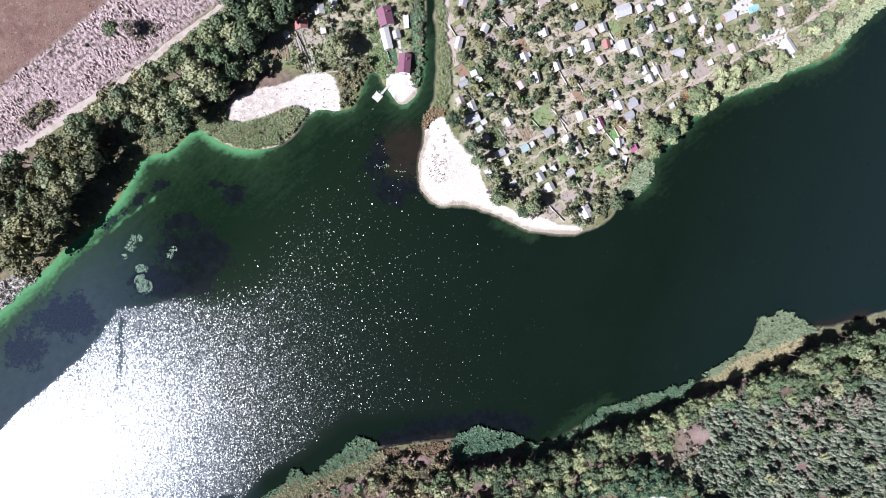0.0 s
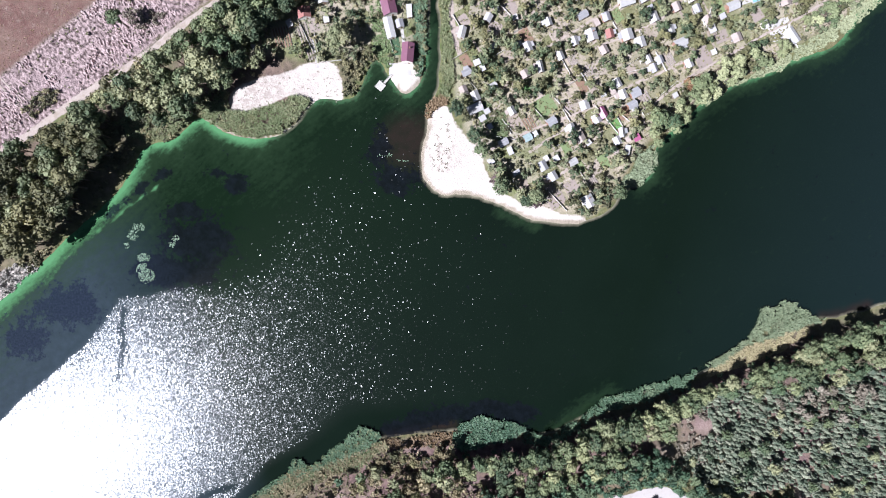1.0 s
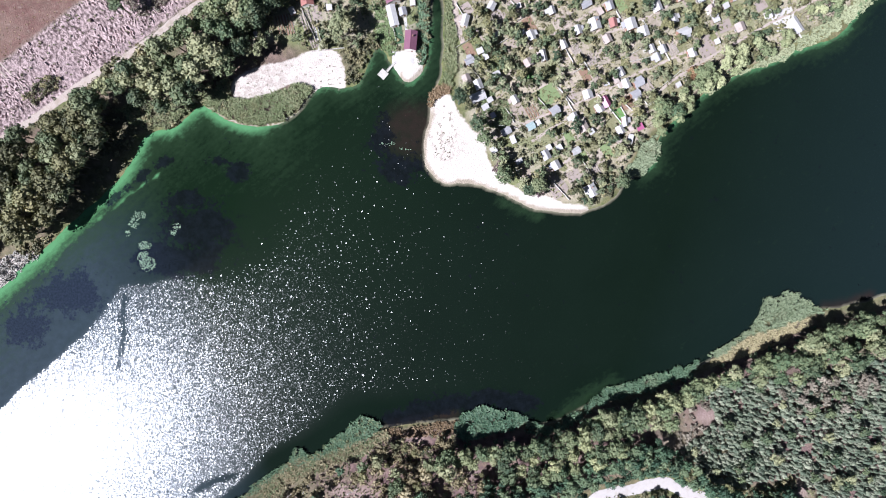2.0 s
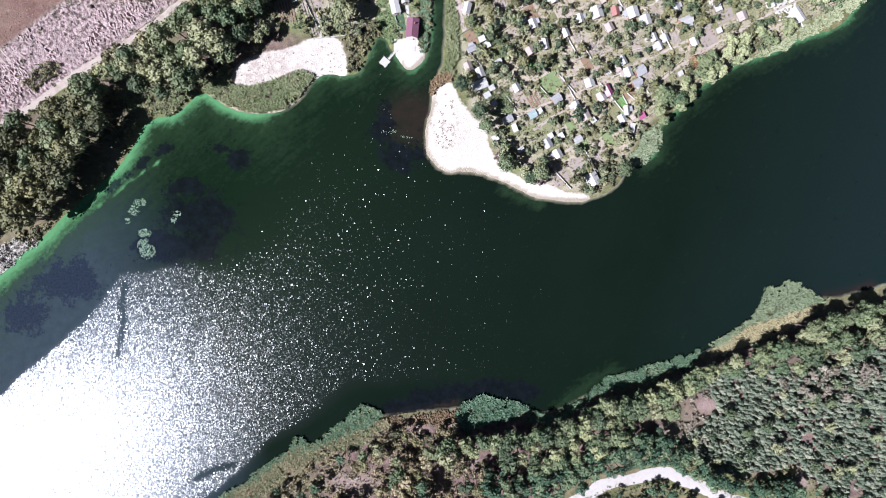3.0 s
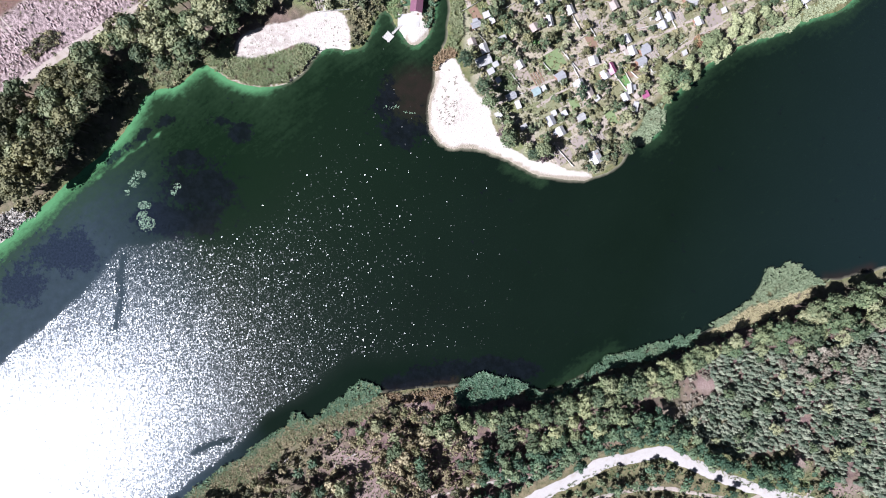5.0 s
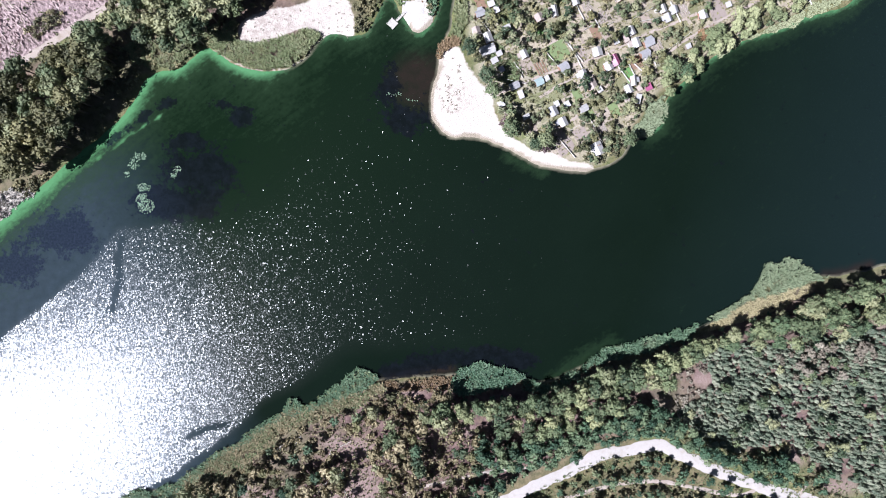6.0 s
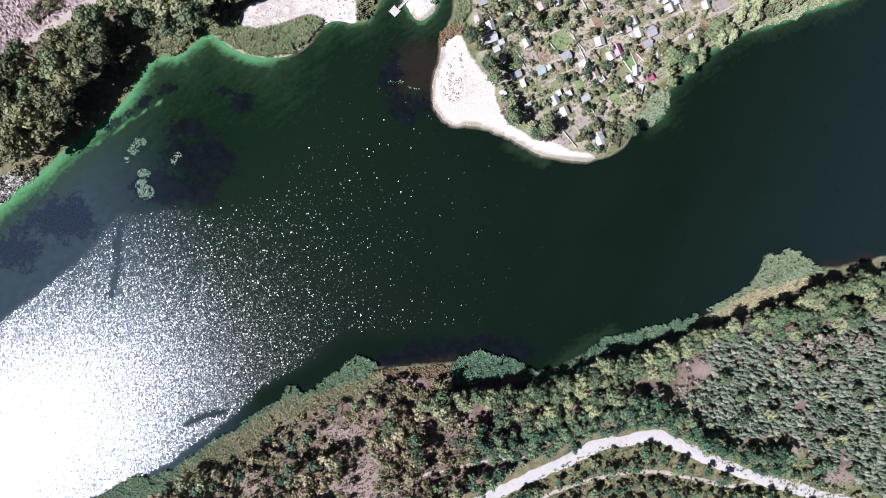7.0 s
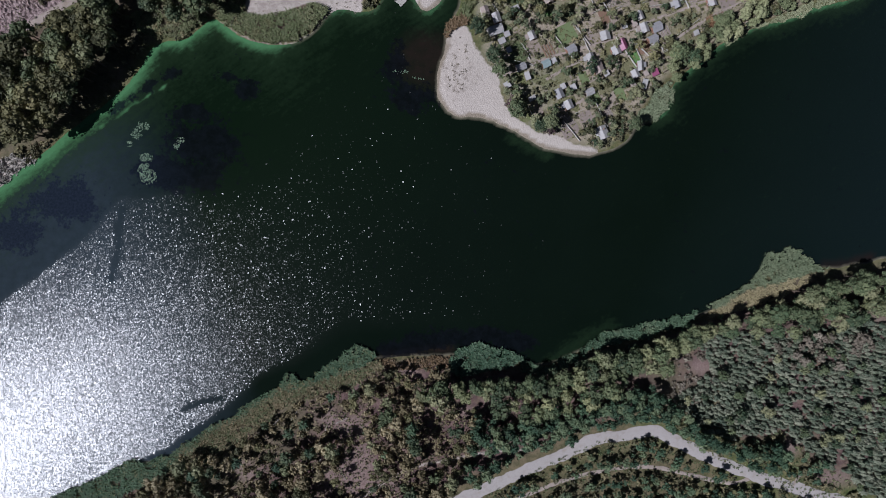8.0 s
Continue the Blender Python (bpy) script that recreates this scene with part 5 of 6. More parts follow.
REEDS_BROWN = [(-13.2, 65.9), (-7.3, 72.1), (-1.3, 71.1), (-1.8, 66.8), (-8.0, 64.9), (-10.1, 61.8), (-12.4, 58.7)]
REEDS_EAST = [(91.1, 26.0), (95.4, 33.7), (99.7, 41.3), (107.0, 48.1), (110.2, 41.6), (108.9, 34.9), (102.5, 27.8), (94.2, 25.5)]
REEDS_EAST_SHORE = [(134.8, 72.9), (149.5, 83.2), (167.2, 91.2), (181.8, 102.1), (196.5, 111.4), (211.0, 125.2), (228.4, 140.6), (237.5, 137.9), (217.2, 118.8), (202.7, 106.5), (185.0, 97.1), (167.3, 87.6), (149.5, 81.1), (136.3, 70.9)]
SHORE_TREES_EAST = [(102.7, 51.5), (105.1, 65.4), (119.5, 76.0), (136.6, 88.1), (159.7, 98.1), (168.4, 101.2), (172.9, 97.3), (161.5, 88.8), (147.1, 81.4), (131.3, 71.6), (123.4, 62.6), (116.1, 53.7), (108.6, 47.9)]
SHORE_TREES_FAR = [(178.2, 112.6), (188.0, 123.0), (205.2, 132.2), (222.1, 148.6), (231.1, 143.0), (205.6, 123.5), (185.7, 108.4)]
REEDS_SOUTH = [(-239.7, -228.0), (-205.0, -208.0), (-176.8, -191.7), (-165.6, -184.3), (-151.4, -176.7), (-146.5, -179.4), (-143.7, -176.5), (-136.8, -173.9), (-131.2, -169.3), (-122.8, -163.0), (-113.1, -153.6), (-103.0, -150.5), (-99.0, -144.2), (-89.2, -136.9), (-80.8, -130.3), (-77.8, -124.6), (-67.8, -127.7), (-52.3, -114.6), (-43.4, -106.1), (-32.4, -109.8), (-33.3, -112.9), (-51.7, -122.9), (-74.7, -134.9), (-79.1, -133.1), (-87.4, -140.9), (-97.2, -148.3), (-111.4, -157.7), (-121.1, -167.1), (-130.3, -174.0), (-136.1, -183.4), (-148.1, -190.3), (-178.0, -208.0), (-205.0, -226.0), (-239.1, -238.0)]
REEDS_BAY = [(5.9, -111.5), (10.4, -103.9), (19.3, -98.4), (30.6, -100.6), (46.6, -104.2), (38.0, -110.0), (22.3, -113.5), (10.0, -116.5)]
REEDS_BANK = [(77.8, -93.4), (84.6, -87.4), (110.7, -79.4), (127.9, -73.9), (136.7, -70.2), (130.3, -77.3), (111.2, -86.0), (84.6, -95.0), (77.6, -97.6)]
REEDS_HEAD = [(140.0, -68.2), (155.3, -57.8), (164.9, -50.2), (166.8, -43.5), (169.6, -36.8), (177.0, -35.7), (179.9, -32.9), (185.9, -32.4), (192.1, -37.4), (196.7, -39.6), (202.2, -41.0), (199.9, -43.5), (190.9, -44.6), (179.1, -49.8), (170.1, -52.5), (164.2, -54.2), (155.3, -59.6), (143.0, -69.9)]
GRASS_HEAD = [(141.2, -70.3), (155.3, -60.2), (168.6, -53.1), (180.5, -49.2), (193.9, -44.8), (197.0, -46.3), (192.6, -49.4), (185.3, -55.1), (173.4, -60.9), (158.6, -67.3), (149.7, -70.6), (140.8, -73.9)]
TREES_BANK = [(-23.8, -122.0), (-8.1, -120.9), (7.5, -118.6), (24.6, -115.6), (44.6, -113.5), (64.1, -105.2), (81.0, -98.4), (106.4, -89.9), (131.7, -78.7), (151.5, -70.8), (176.9, -60.7), (196.5, -49.1), (224.5, -40.2), (274.2, -27.1), (277.2, -58.9), (226.6, -62.8), (192.8, -74.1), (178.3, -76.6), (149.1, -77.9), (126.7, -88.3), (107.8, -106.6), (82.8, -120.6), (54.8, -132.2), (25.7, -130.0), (8.4, -129.8), (-9.1, -126.7)]
PINES = [(132.8, -83.8), (151.8, -79.7), (181.4, -78.6), (230.5, -65.4), (287.2, -52.8), (299.5, -184.9), (236.7, -160.7), (217.6, -148.7), (185.8, -128.6), (168.5, -135.8), (144.6, -134.6), (126.8, -118.1), (142.5, -102.8), (141.7, -93.4)]
WOOD_GREEN = [(20.5, -136.5), (46.5, -135.2), (83.4, -123.2), (108.5, -109.7), (125.4, -118.7), (143.0, -136.4), (184.3, -136.4), (191.5, -150.5), (164.7, -148.0), (113.0, -128.3), (81.6, -137.3), (51.0, -154.7), (28.9, -168.5), (19.0, -171.5), (23.1, -150.8)]
WOOD_DRY = [(-128.0, -172.5), (-97.2, -162.2), (-78.3, -143.2), (-61.4, -134.9), (-38.7, -125.0), (-9.1, -129.3), (26.6, -133.5), (25.0, -149.9), (18.0, -174.2), (3.4, -213.8), (-228.1, -236.5), (-172.5, -206.7), (-143.0, -187.0)]
REEDS_SOUTH_DRY = [(-79.2, -132.0), (-89.0, -139.3), (-98.9, -146.6), (-112.1, -155.9), (-122.1, -165.0), (-131.1, -171.7), (-136.5, -178.0), (-127.5, -180.4), (-117.5, -174.9), (-107.6, -168.2), (-96.4, -159.3), (-88.0, -152.7), (-79.8, -143.1), (-66.9, -137.1), (-56.9, -131.5), (-45.3, -128.8), (-26.8, -116.3), (-31.6, -112.7), (-51.7, -122.9)]
REEDS_BROWN_SOUTH = [(-32.2, -112.8), (-16.8, -110.1), (7.0, -106.5), (9.2, -112.4), (-4.3, -116.4), (-25.3, -116.8)]
REEDS_SHADE = [(44.6, -105.5), (56.0, -108.9), (67.1, -103.0), (78.6, -95.7), (79.0, -100.0), (67.4, -107.5), (55.7, -112.6), (45.0, -111.0)]
FOREST_SHADE = [(-199.0, 50.0), (-186.0, 57.0), (-174.0, 56.0), (-178.0, 47.0), (-190.0, 44.0)]
WOOD_PALE = [(171.1, -81.3), (200.7, -75.2), (224.3, -69.8), (231.1, -78.2), (208.2, -91.9), (184.7, -99.0), (167.6, -92.0)]
SCRUB_WASTE = [(-226.8, 55.9), (-221.5, 64.5), (-210.4, 69.0), (-203.4, 67.4), (-210.2, 61.2), (-221.3, 53.7)]
SCRUB_BROWN = [(-178.0, 111.9), (-162.9, 114.7), (-149.3, 111.2), (-153.7, 106.0), (-162.6, 97.3), (-169.6, 101.6)]
GROVE_WEST = [(-117.7, 95.0), (-97.5, 105.4), (-100.9, 99.5), (-104.8, 94.1), (-109.5, 91.7), (-114.5, 81.1), (-118.6, 81.0)]
GROVE_TOP = [(-107.1, 116.2), (-87.0, 131.2), (-79.6, 125.6), (-82.1, 111.0), (-95.2, 105.4)]
WEST_FRINGE = [(-184.0, 10.0), (-195.0, -1.0), (-205.0, -10.0), (-217.0, -19.0), (-226.0, -23.0), (-222.0, -29.0), (-212.0, -20.5), (-202.0, -11.0), (-190.0, 1.0)]
GROVE_LOW = [(-115.0, 88.0), (-104.0, 92.0), (-96.0, 93.0), (-90.0, 90.0), (-93.0, 84.5), (-104.0, 82.0), (-114.0, 79.0)]
GROVE_MID = [(-112.0, 126.0), (-86.0, 126.0), (-85.0, 114.0), (-93.0, 106.0), (-97.0, 97.0), (-103.0, 90.0), (-111.0, 84.0), (-116.0, 92.0)]
GARDENS_NEAR = [(-0.2, 164.4), (0.8, 128.6), (3.9, 68.8), (12.7, 46.5), (19.8, 39.1), (29.3, 24.3), (47.7, 14.3), (76.5, 12.9), (89.7, 24.5), (97.3, 41.9), (105.3, 52.9), (122.9, 68.4), (167.0, 95.7), (199.3, 116.0), (234.2, 143.7), (245.1, 170.8)]
TALL_GRASS = [(17.5, 69.8), (26.6, 65.8), (31.7, 56.0), (28.3, 48.4), (18.0, 49.9), (14.2, 58.2)]
BEACH_GRASS = [(-7.0, 61.9), (-0.9, 59.0), (2.0, 50.1), (0.8, 41.6), (-1.4, 33.1), (-6.1, 28.8), (-9.7, 38.3), (-7.6, 49.8)]
TREES_EDGE = [(2.0, -121.9), (24.7, -117.3), (44.7, -114.7), (64.2, -106.3), (81.1, -99.9), (106.5, -91.0), (131.8, -79.8), (151.6, -72.0), (177.1, -62.2), (196.6, -50.5), (224.6, -41.4), (274.3, -28.5), (274.7, -32.8), (225.0, -46.0), (197.1, -55.7), (177.5, -67.1), (152.0, -77.1), (132.2, -85.0), (106.9, -96.2), (81.5, -105.0), (64.7, -111.5), (45.0, -119.3), (25.1, -121.9), (2.4, -126.5)]

# ---- trees and reeds ----
BIG = [leafy(40 + i, 5.2 + 0.5 * (i % 3), 20 + i % 3, 20, 480, 0.62) for i in range(6)]
BANK = [leafy(60 + i, 3.9 + 0.4 * (i % 3), 15.5 + i % 3, 14, 336, 0.48) for i in range(6)]
FRUIT = [leafy(80 + i, 2.1 + 0.35 * (i % 3), 5.4 + 0.6 * (i % 3), 7, 98, 0.42, 0.3) for i in range(6)]
LOW = [leafy(160 + i, 2.2 + 0.25 * (i % 3), 6.2 + i % 3, 9, 150, 0.4, 0.25) for i in range(5)]
THIN = [leafy(100 + i, 2.6 + 0.4 * (i % 3), 9.5 + i % 3, 8, 152, 0.52) for i in range(6)]
BUSH = [leafy(120 + i, 1.7 + 0.2 * (i % 3), 2.2, 6, 36, 0.47, 0.1) for i in range(4)]
PINE = [pine(140 + i, 1.2 + 0.2 * (i % 3), 3.6 + 0.5 * (i % 3)) for i in range(5)]

wood = settle(FOREST_WEST, 6.2, 1, 0.98, clear=3)
ochre = np.random.default_rng(8).uniform(size=len(wood)) + 0.9 * (rough_noise(wood[:, 0], wood[:, 1], 26, 9) - 0.5) < 0.5
belt = np.concatenate([settle(FOREST_ROAD, 6.4, 2, 0.95, clear=3), settle(FOREST_SHADE, 6.2, 69)])
bright = np.random.default_rng(9).uniform(size=len(belt)) < 0.2 + 0.4 * (line_dist(belt[:, 0], belt[:, 1], rounded(ROAD_WEST)) < 14)
plant("broadleaf_tree", wood[ochre], BIG, LEAF_OCHRE, "tall olive and ochre autumn tree of the riverside wood", "tree", "western wood", (-190, 20), 41, (0.65, 1.12), 75, "olive and ochre autumn wood")
plant("broadleaf_tree", belt[bright], BIG, LEAF_YELLOW, "broad yellow-green tree beside the dirt road", "tree", "western wood", (-150, 90), 42, (0.6, 1.05), 40, "yellow-green roadside wood")
west = np.concatenate([wood[~ochre], belt[~bright]])
plant("broadleaf_tree", west, BIG, LEAF_DARK, "tall dark green broadleaf tree of the riverside wood", "tree", "western wood", (-190, 20), 1, (0.65, 1.12), 90, "dark green broadleaf wood")
bank = np.concatenate([settle(TREES_BANK, 5.6, 3, 0.9), settle(TREES_EDGE, 4.2, 28)])
turned = np.random.default_rng(4).uniform(size=len(bank)) + 0.5 * (rough_noise(bank[:, 0], bank[:, 1], 22, 5) - 0.5) < 0.6
plant("bank_tree", bank[~turned], BANK, LEAF_DARK, "green broadleaf tree on the river bank", "tree", "southern bank trees", (60, -90), 12, (0.65, 1.2), 130, "green broadleaf trees")
plant("bank_tree", bank[turned], BANK, LEAF_YELLOW, "yellowing broadleaf tree on the river bank", "tree", "southern bank trees", (60, -90), 2, (0.6, 1.15), 150, "yellowing broadleaf trees")
green = settle(WOOD_GREEN, 4.0, 4, clear=2.4)
plant("roadside_tree", np.concatenate([settle(WOOD_ROADSIDE, 4.4, 5, 0.66, clear=1.4), settle(EDGE_WOOD, 4.8, 65, 0.5, clear=3.0)]), LOW, LEAF_GREEN, "low green tree beside the sandy road", "tree", "roadside wood", (60, -150), 45, (0.6, 1.25), 90, "low green trees beside the sandy road")
plant("forest_tree", green, BANK, LEAF_GREEN, "dark green broadleaf tree beside the sandy road", "tree", "roadside wood", (60, -140), 3, (0.45, 0.85), 150, "dark green broadleaf wood")
pines = settle(PINES, 2.2, 6, 0.96, 0.34, turn=-0.12)
pines = pines[rough_noise(pines[:, 0], pines[:, 1], 13, 79) + 0.12 * np.random.default_rng(80).uniform(size=len(pines)) > 0.3]
plant("forest_tree", settle(PINES, 10, 81, 0.6), LOW, LEAF_DARK, "dark green broadleaf tree among young pines", "tree", "trees among pines", (170, -110), 82, (0.8, 1.5))
plant("green_shrub", np.concatenate([settle(WOOD_GREEN, 3.6, 87, 0.6, clear=1.0), settle(TREES_BANK, 4.0, 88, 0.4)]), BUSH, LEAF_GREEN, "low green shrub under the bank trees", "shrub", "green shrubs", (60, -140), 89, (0.6, 1.4), 24, "low green shrubs under trees")
plant("pine_tree", pines, PINE, NEEDLES, "young grey-green pine in a planted row", "pine", "pine plantation", (170, -110), 4, (0.6, 1.3), 230, "planted young pine wood")
dry = np.concatenate([settle(WOOD_DRY, 4.6, 7, 0.85), settle(BANK_SCRUB, 5.0, 57, 0.7)])
grown = rough_noise(dry[:, 0], dry[:, 1], 24, 88) + 0.25 * np.random.default_rng(62).uniform(size=len(dry))
dry = dry[grown > 0.585]
still = np.random.default_rng(6).uniform(size=len(dry)) + 0.8 * (rough_noise(dry[:, 0], dry[:, 1], 18, 89) - 0.5) < 0.22
plant("young_tree", dry[still], BANK, LEAF_DARK, "dark green tree over brown litter", "tree", "dry wood", (-20, -140), 15, (0.42, 0.95), 120, "green trees of the dry wood")
fading = ~still & (np.random.default_rng(63).uniform(size=len(dry)) < 0.35)
plant("ochre_tree", dry[fading], BANK, LEAF_OCHRE, "olive and ochre tree over brown litter", "tree", "dry wood", (-20, -140), 64, (0.35, 0.75), 80, "olive trees of the dry wood")
plant("bare_tree", settle(WOOD_PALE, 4.0, 22, 0.5), THIN, LEAF_BARE, "half-bare pale tree among pines", "tree", "half-bare trees", (190, -90), 17, (0.6, 1.0), 120)
plant("thin_tree", dry[~still & ~fading], THIN, LEAF_TAN, "thin half-dry tree over brown litter", "tree", "dry wood", (-20, -140), 5, (0.6, 1.35), 120, "thin half-dry wood")
plant("young_tree", np.array([(-71.7, -152.5), (-52.2, -132.5), (-40.7, -129.6), (-9.4, -144.1), (-117.9, -178.4), (-96.7, -169.9), (-76.2, -170.5), (-21.5, -159.2), (-59.5, -160.4), (-64.8, -147.5)]), BANK, LEAF_GREEN, "tall green tree standing over the dry wood", "tree", "dry wood", (0, 0), 83, (0.6, 0.85))
OPEN = [((23.3, 55.8), 12, 13), ((35.0, 36.5), 6, 6), ((49.2, 67.0), 6.5, 5), ((-90.0, 99.3), 6.5, 7), ((-78.6, 101.4), 5, 8), ((-74.7, 90.7), 4, 5), ((-73.6, 107.2), 4.5, 6)]
orchard = settle(GARDENS, 3.6, 8, 0.66, clear=1.8, houses=1.35)
orchard = np.concatenate([orchard, settle(GARDENS_WEST, 4.6, 9, 0.6)])
orchard = orchard[(inside(orchard[:, 0], orchard[:, 1], REEDS_INLET) < -1.5) & (inside(orchard[:, 0], orchard[:, 1], BEACH_EAST) < -1) & np.all([ellipse(orchard[:, 0], orchard[:, 1], c, a, b) < 0 for c, a, b in OPEN], 0)]
mixed = np.random.default_rng(3).uniform(size=len(orchard))
plant("nut_tree", orchard[mixed < 0.32], FRUIT, LEAF_DARK, "small dark green tree in a garden plot", "tree", "garden trees", (70, 40), 16, (0.5, 1.45), 120, "dark green trees of the garden plots")
plant("fruit_tree", orchard[(mixed >= 0.32) & (mixed < 0.5)], FRUIT, LEAF_OCHRE, "small olive-brown autumn tree in a garden plot", "tree", "garden trees", (70, 40), 44, (0.6, 1.5), 60, "olive-brown trees of the garden plots")
plant("fruit_tree", orchard[mixed >= 0.5], FRUIT, LEAF_FRUIT, "small round fruit tree in a garden plot", "tree", "garden trees", (70, 40), 6, (0.4, 1.15), 150, "fruit trees of the garden plots")
plant("shore_tree", np.concatenate([settle(SHORE_TREES_EAST, 4.8, 10, 0.92), settle(SHORE_TREES_FAR, 5.0, 20, 0.85)]), BANK, LEAF_SHORE, "yellow-green tree at the garden shore", "tree", "garden shore trees", (140, 60), 7, (0.5, 0.95), 200)
bushes = np.concatenate([settle(SCRUB_COVE, 2.6, 11, 0.9), settle(SCRUB_POINT, 2.4, 12), settle(REEDS_CREEK_WEST, 2.6, 13), settle(GARDENS, 4.0, 14, 0.6, houses=1.3), settle(GARDENS_WEST, 3.6, 85, 0.42), settle(SCRUB_WASTE, 2.2, 23), settle(FOREST_ROAD, 5, 25, 0.5), settle(SHORE_SCRUB, 2.8, 38, 0.75), settle(BANK_SCRUB, 3.0, 39, 0.7), settle(WEST_FRINGE, 2.4, 92, 0.9), settle(WOOD_ROADSIDE, 3.4, 73, 0.55, clear=0.6), settle(EDGE_WOOD, 3.2, 74, 0.7, clear=1.2), settle(FOREST_WEST, 5, 67, 0.6), settle(FOREST_SHADE, 4, 68, 0.8), settle(SHADE_SCRUB, 3.0, 36, 0.8), settle(VERGE, 3.0, 29, 0.6, clear=0.3), settle(ROADSIDE_SCRUB, 2.3, 30, 0.9, clear=0.2), settle(GRAVEL, 13, 15, 0.22), settle(WOOD_DRY, 6.5, 16, 0.4), settle(HEATH, 22, 19, 0.1)])
bushes = bushes[inside(bushes[:, 0], bushes[:, 1], BEACH_EAST) < -1]
plant("shrub", bushes, BUSH, LEAF_MIXED, "low dusty green shrub", "shrub", "shrubs", (-60, 60), 8, (0.5, 1.3), 45, "low dusty green shrubs")
tan = np.concatenate([settle(WOOD_DRY, 3.2, 71, 0.75), settle(BANK_SCRUB, 3.0, 72, 0.7)])
tan = tan[rough_noise(tan[:, 0], tan[:, 1], 15, 75) > 0.42]
plant("dry_shrub", tan, BUSH, LEAF_TAN, "low tan half-dry shrub", "shrub", "tan shrubs", (-20, -150), 76, (0.5, 1.35), 45, "low tan half-dry shrubs")
LEAF_BLEACHED = foliage("bleached_twigs", (0.24, 0.22, 0.19), (0.36, 0.335, 0.295), (0.48, 0.45, 0.41), (0.36, 0.32, 0.27))
plant("bleached_shrub", settle(PALE_BANK, 2.6, 90, 0.8), BUSH, LEAF_BLEACHED, "bleached leafless shrub on the pale bank", "shrub", "bleached shrubs", (-230, -35), 93, (0.5, 1.0), 40)
plant("bare_shrub", np.concatenate([settle(SCRUB_BROWN, 2.4, 24, 0.75), settle(CLEARING_SCRUB, 2.6, 37, 0.7)]), BUSH, LEAF_BARE, "low brown half-bare shrub on bare ground", "shrub", "brown shrubs", (-190, 120), 18, (0.5, 1.1), 45, "low brown half-bare shrubs")
TALL = np.array([(2.8, 62.3), (16.6, 41.9), (40.6, 16.4), (44.9, 18.8), (87.5, 21.8), (13.1, 49.1), (27.1, 23.1), (-171.0, 102.6)])
plant("broadleaf_tree", TALL, BIG, LEAF_DARK, "single tall broadleaf tree standing alone", "tree", "single trees", (0, 0), 9, (0.55, 0.8))
plant("roadside_tree", settle(ROADSIDE_SCRUB, 5.2, 34, 0.85, clear=1.5), FRUIT, LEAF_MIXED, "low olive tree in the roadside scrub", "tree", "roadside scrub", (0, 0), 43, (1.0, 1.9))

plant("grove_tree", np.concatenate([settle(GROVE_WEST, 5.2, 26, 0.9), settle(GROVE_TOP, 5.2, 27, 0.9), settle(GROVE_MID, 5.4, 61, 0.9), settle(GROVE_LOW, 5.0, 86, 0.85)]), BANK, LEAF_DARK, "dark green tree behind the beach gardens", "tree", "garden grove", (-90, 95), 19, (0.6, 0.95), 80)
plant("broadleaf_tree", np.array([(-58.6, 98.6), (-55.3, 96.3), (-59.7, 94.7), (-56.9, 101.4)]), BIG, LEAF_DARK, "tall broad tree above the beach gardens", "tree", "single trees", (0, 0), 21, (0.65, 0.8))

reed_bed("reed_bed", REEDS_SOUTH, 2.0, 31, REED, "grey-green reeds along the wooded southern bank")
reed_bed("dry_reed_bed", REEDS_SOUTH, 0.25, 78, REED_DRY, "olive-brown reeds mixed into the green fringe")
reed_bed("dry_reed_bed", REEDS_SOUTH_DRY, 1.6, 44, REED_TAN, "tan-brown dry reeds behind the green fringe")
reed_bed("dry_reed_bed", REEDS_SOUTH_DRY, 0.7, 84, REED_DRY, "olive reeds among tan ones")
reed_bed("reed_bed", REEDS_BAY, 2.6, 32, REED_DEEP, "dense blue-green reeds in a shallow bay")
reed_bed("reed_bed", REEDS_BANK, 2.6, 33, REED, "narrow band of grey-green reeds")
reed_bed("reed_bed", REEDS_HEAD, 2.6, 34, REED_OLIVE, "broad head of pale green reeds")
reed_bed("dry_grass", GRASS_HEAD, 4.0, 35, GRASS_TAN, "dry tan grass behind the reeds", height=(0.6, 1.2))
reed_bed("reed_bed", REEDS_BEACH, 2.4, 36, REED_DRY, "mottled olive reeds below the beach")
reed_bed("reed_bed", SCRUB_COVE, 1.6, 37, REED_DRY, "olive reeds along the cove")
reed_bed("reed_bed", REEDS_INLET, 2.4, 38, GRASS_BANK, "bright green grass on the inlet bank", height=(0.5, 1.2))
reed_bed("reed_bed", REEDS_CREEK_WEST, 1.6, 39, REED, "green reeds on the creek bank")
reed_bed("reed_bed", REEDS_CREEK_EAST, 2.2, 40, REED_DRY, "olive reeds on the creek bank")
reed_bed("reed_bed", REEDS_BROWN, 2.4, 41, REED_BROWN, "brown dry reeds at the creek mouth")
reed_bed("reed_bed", REEDS_EAST, 3.0, 42, REED_OLIVE, "pale reeds off the garden point")
reed_bed("reed_bed", REEDS_EAST_SHORE, 4.2, 43, GRASS_PALE, "pale low reeds along the garden shore", height=(0.5, 1.1))

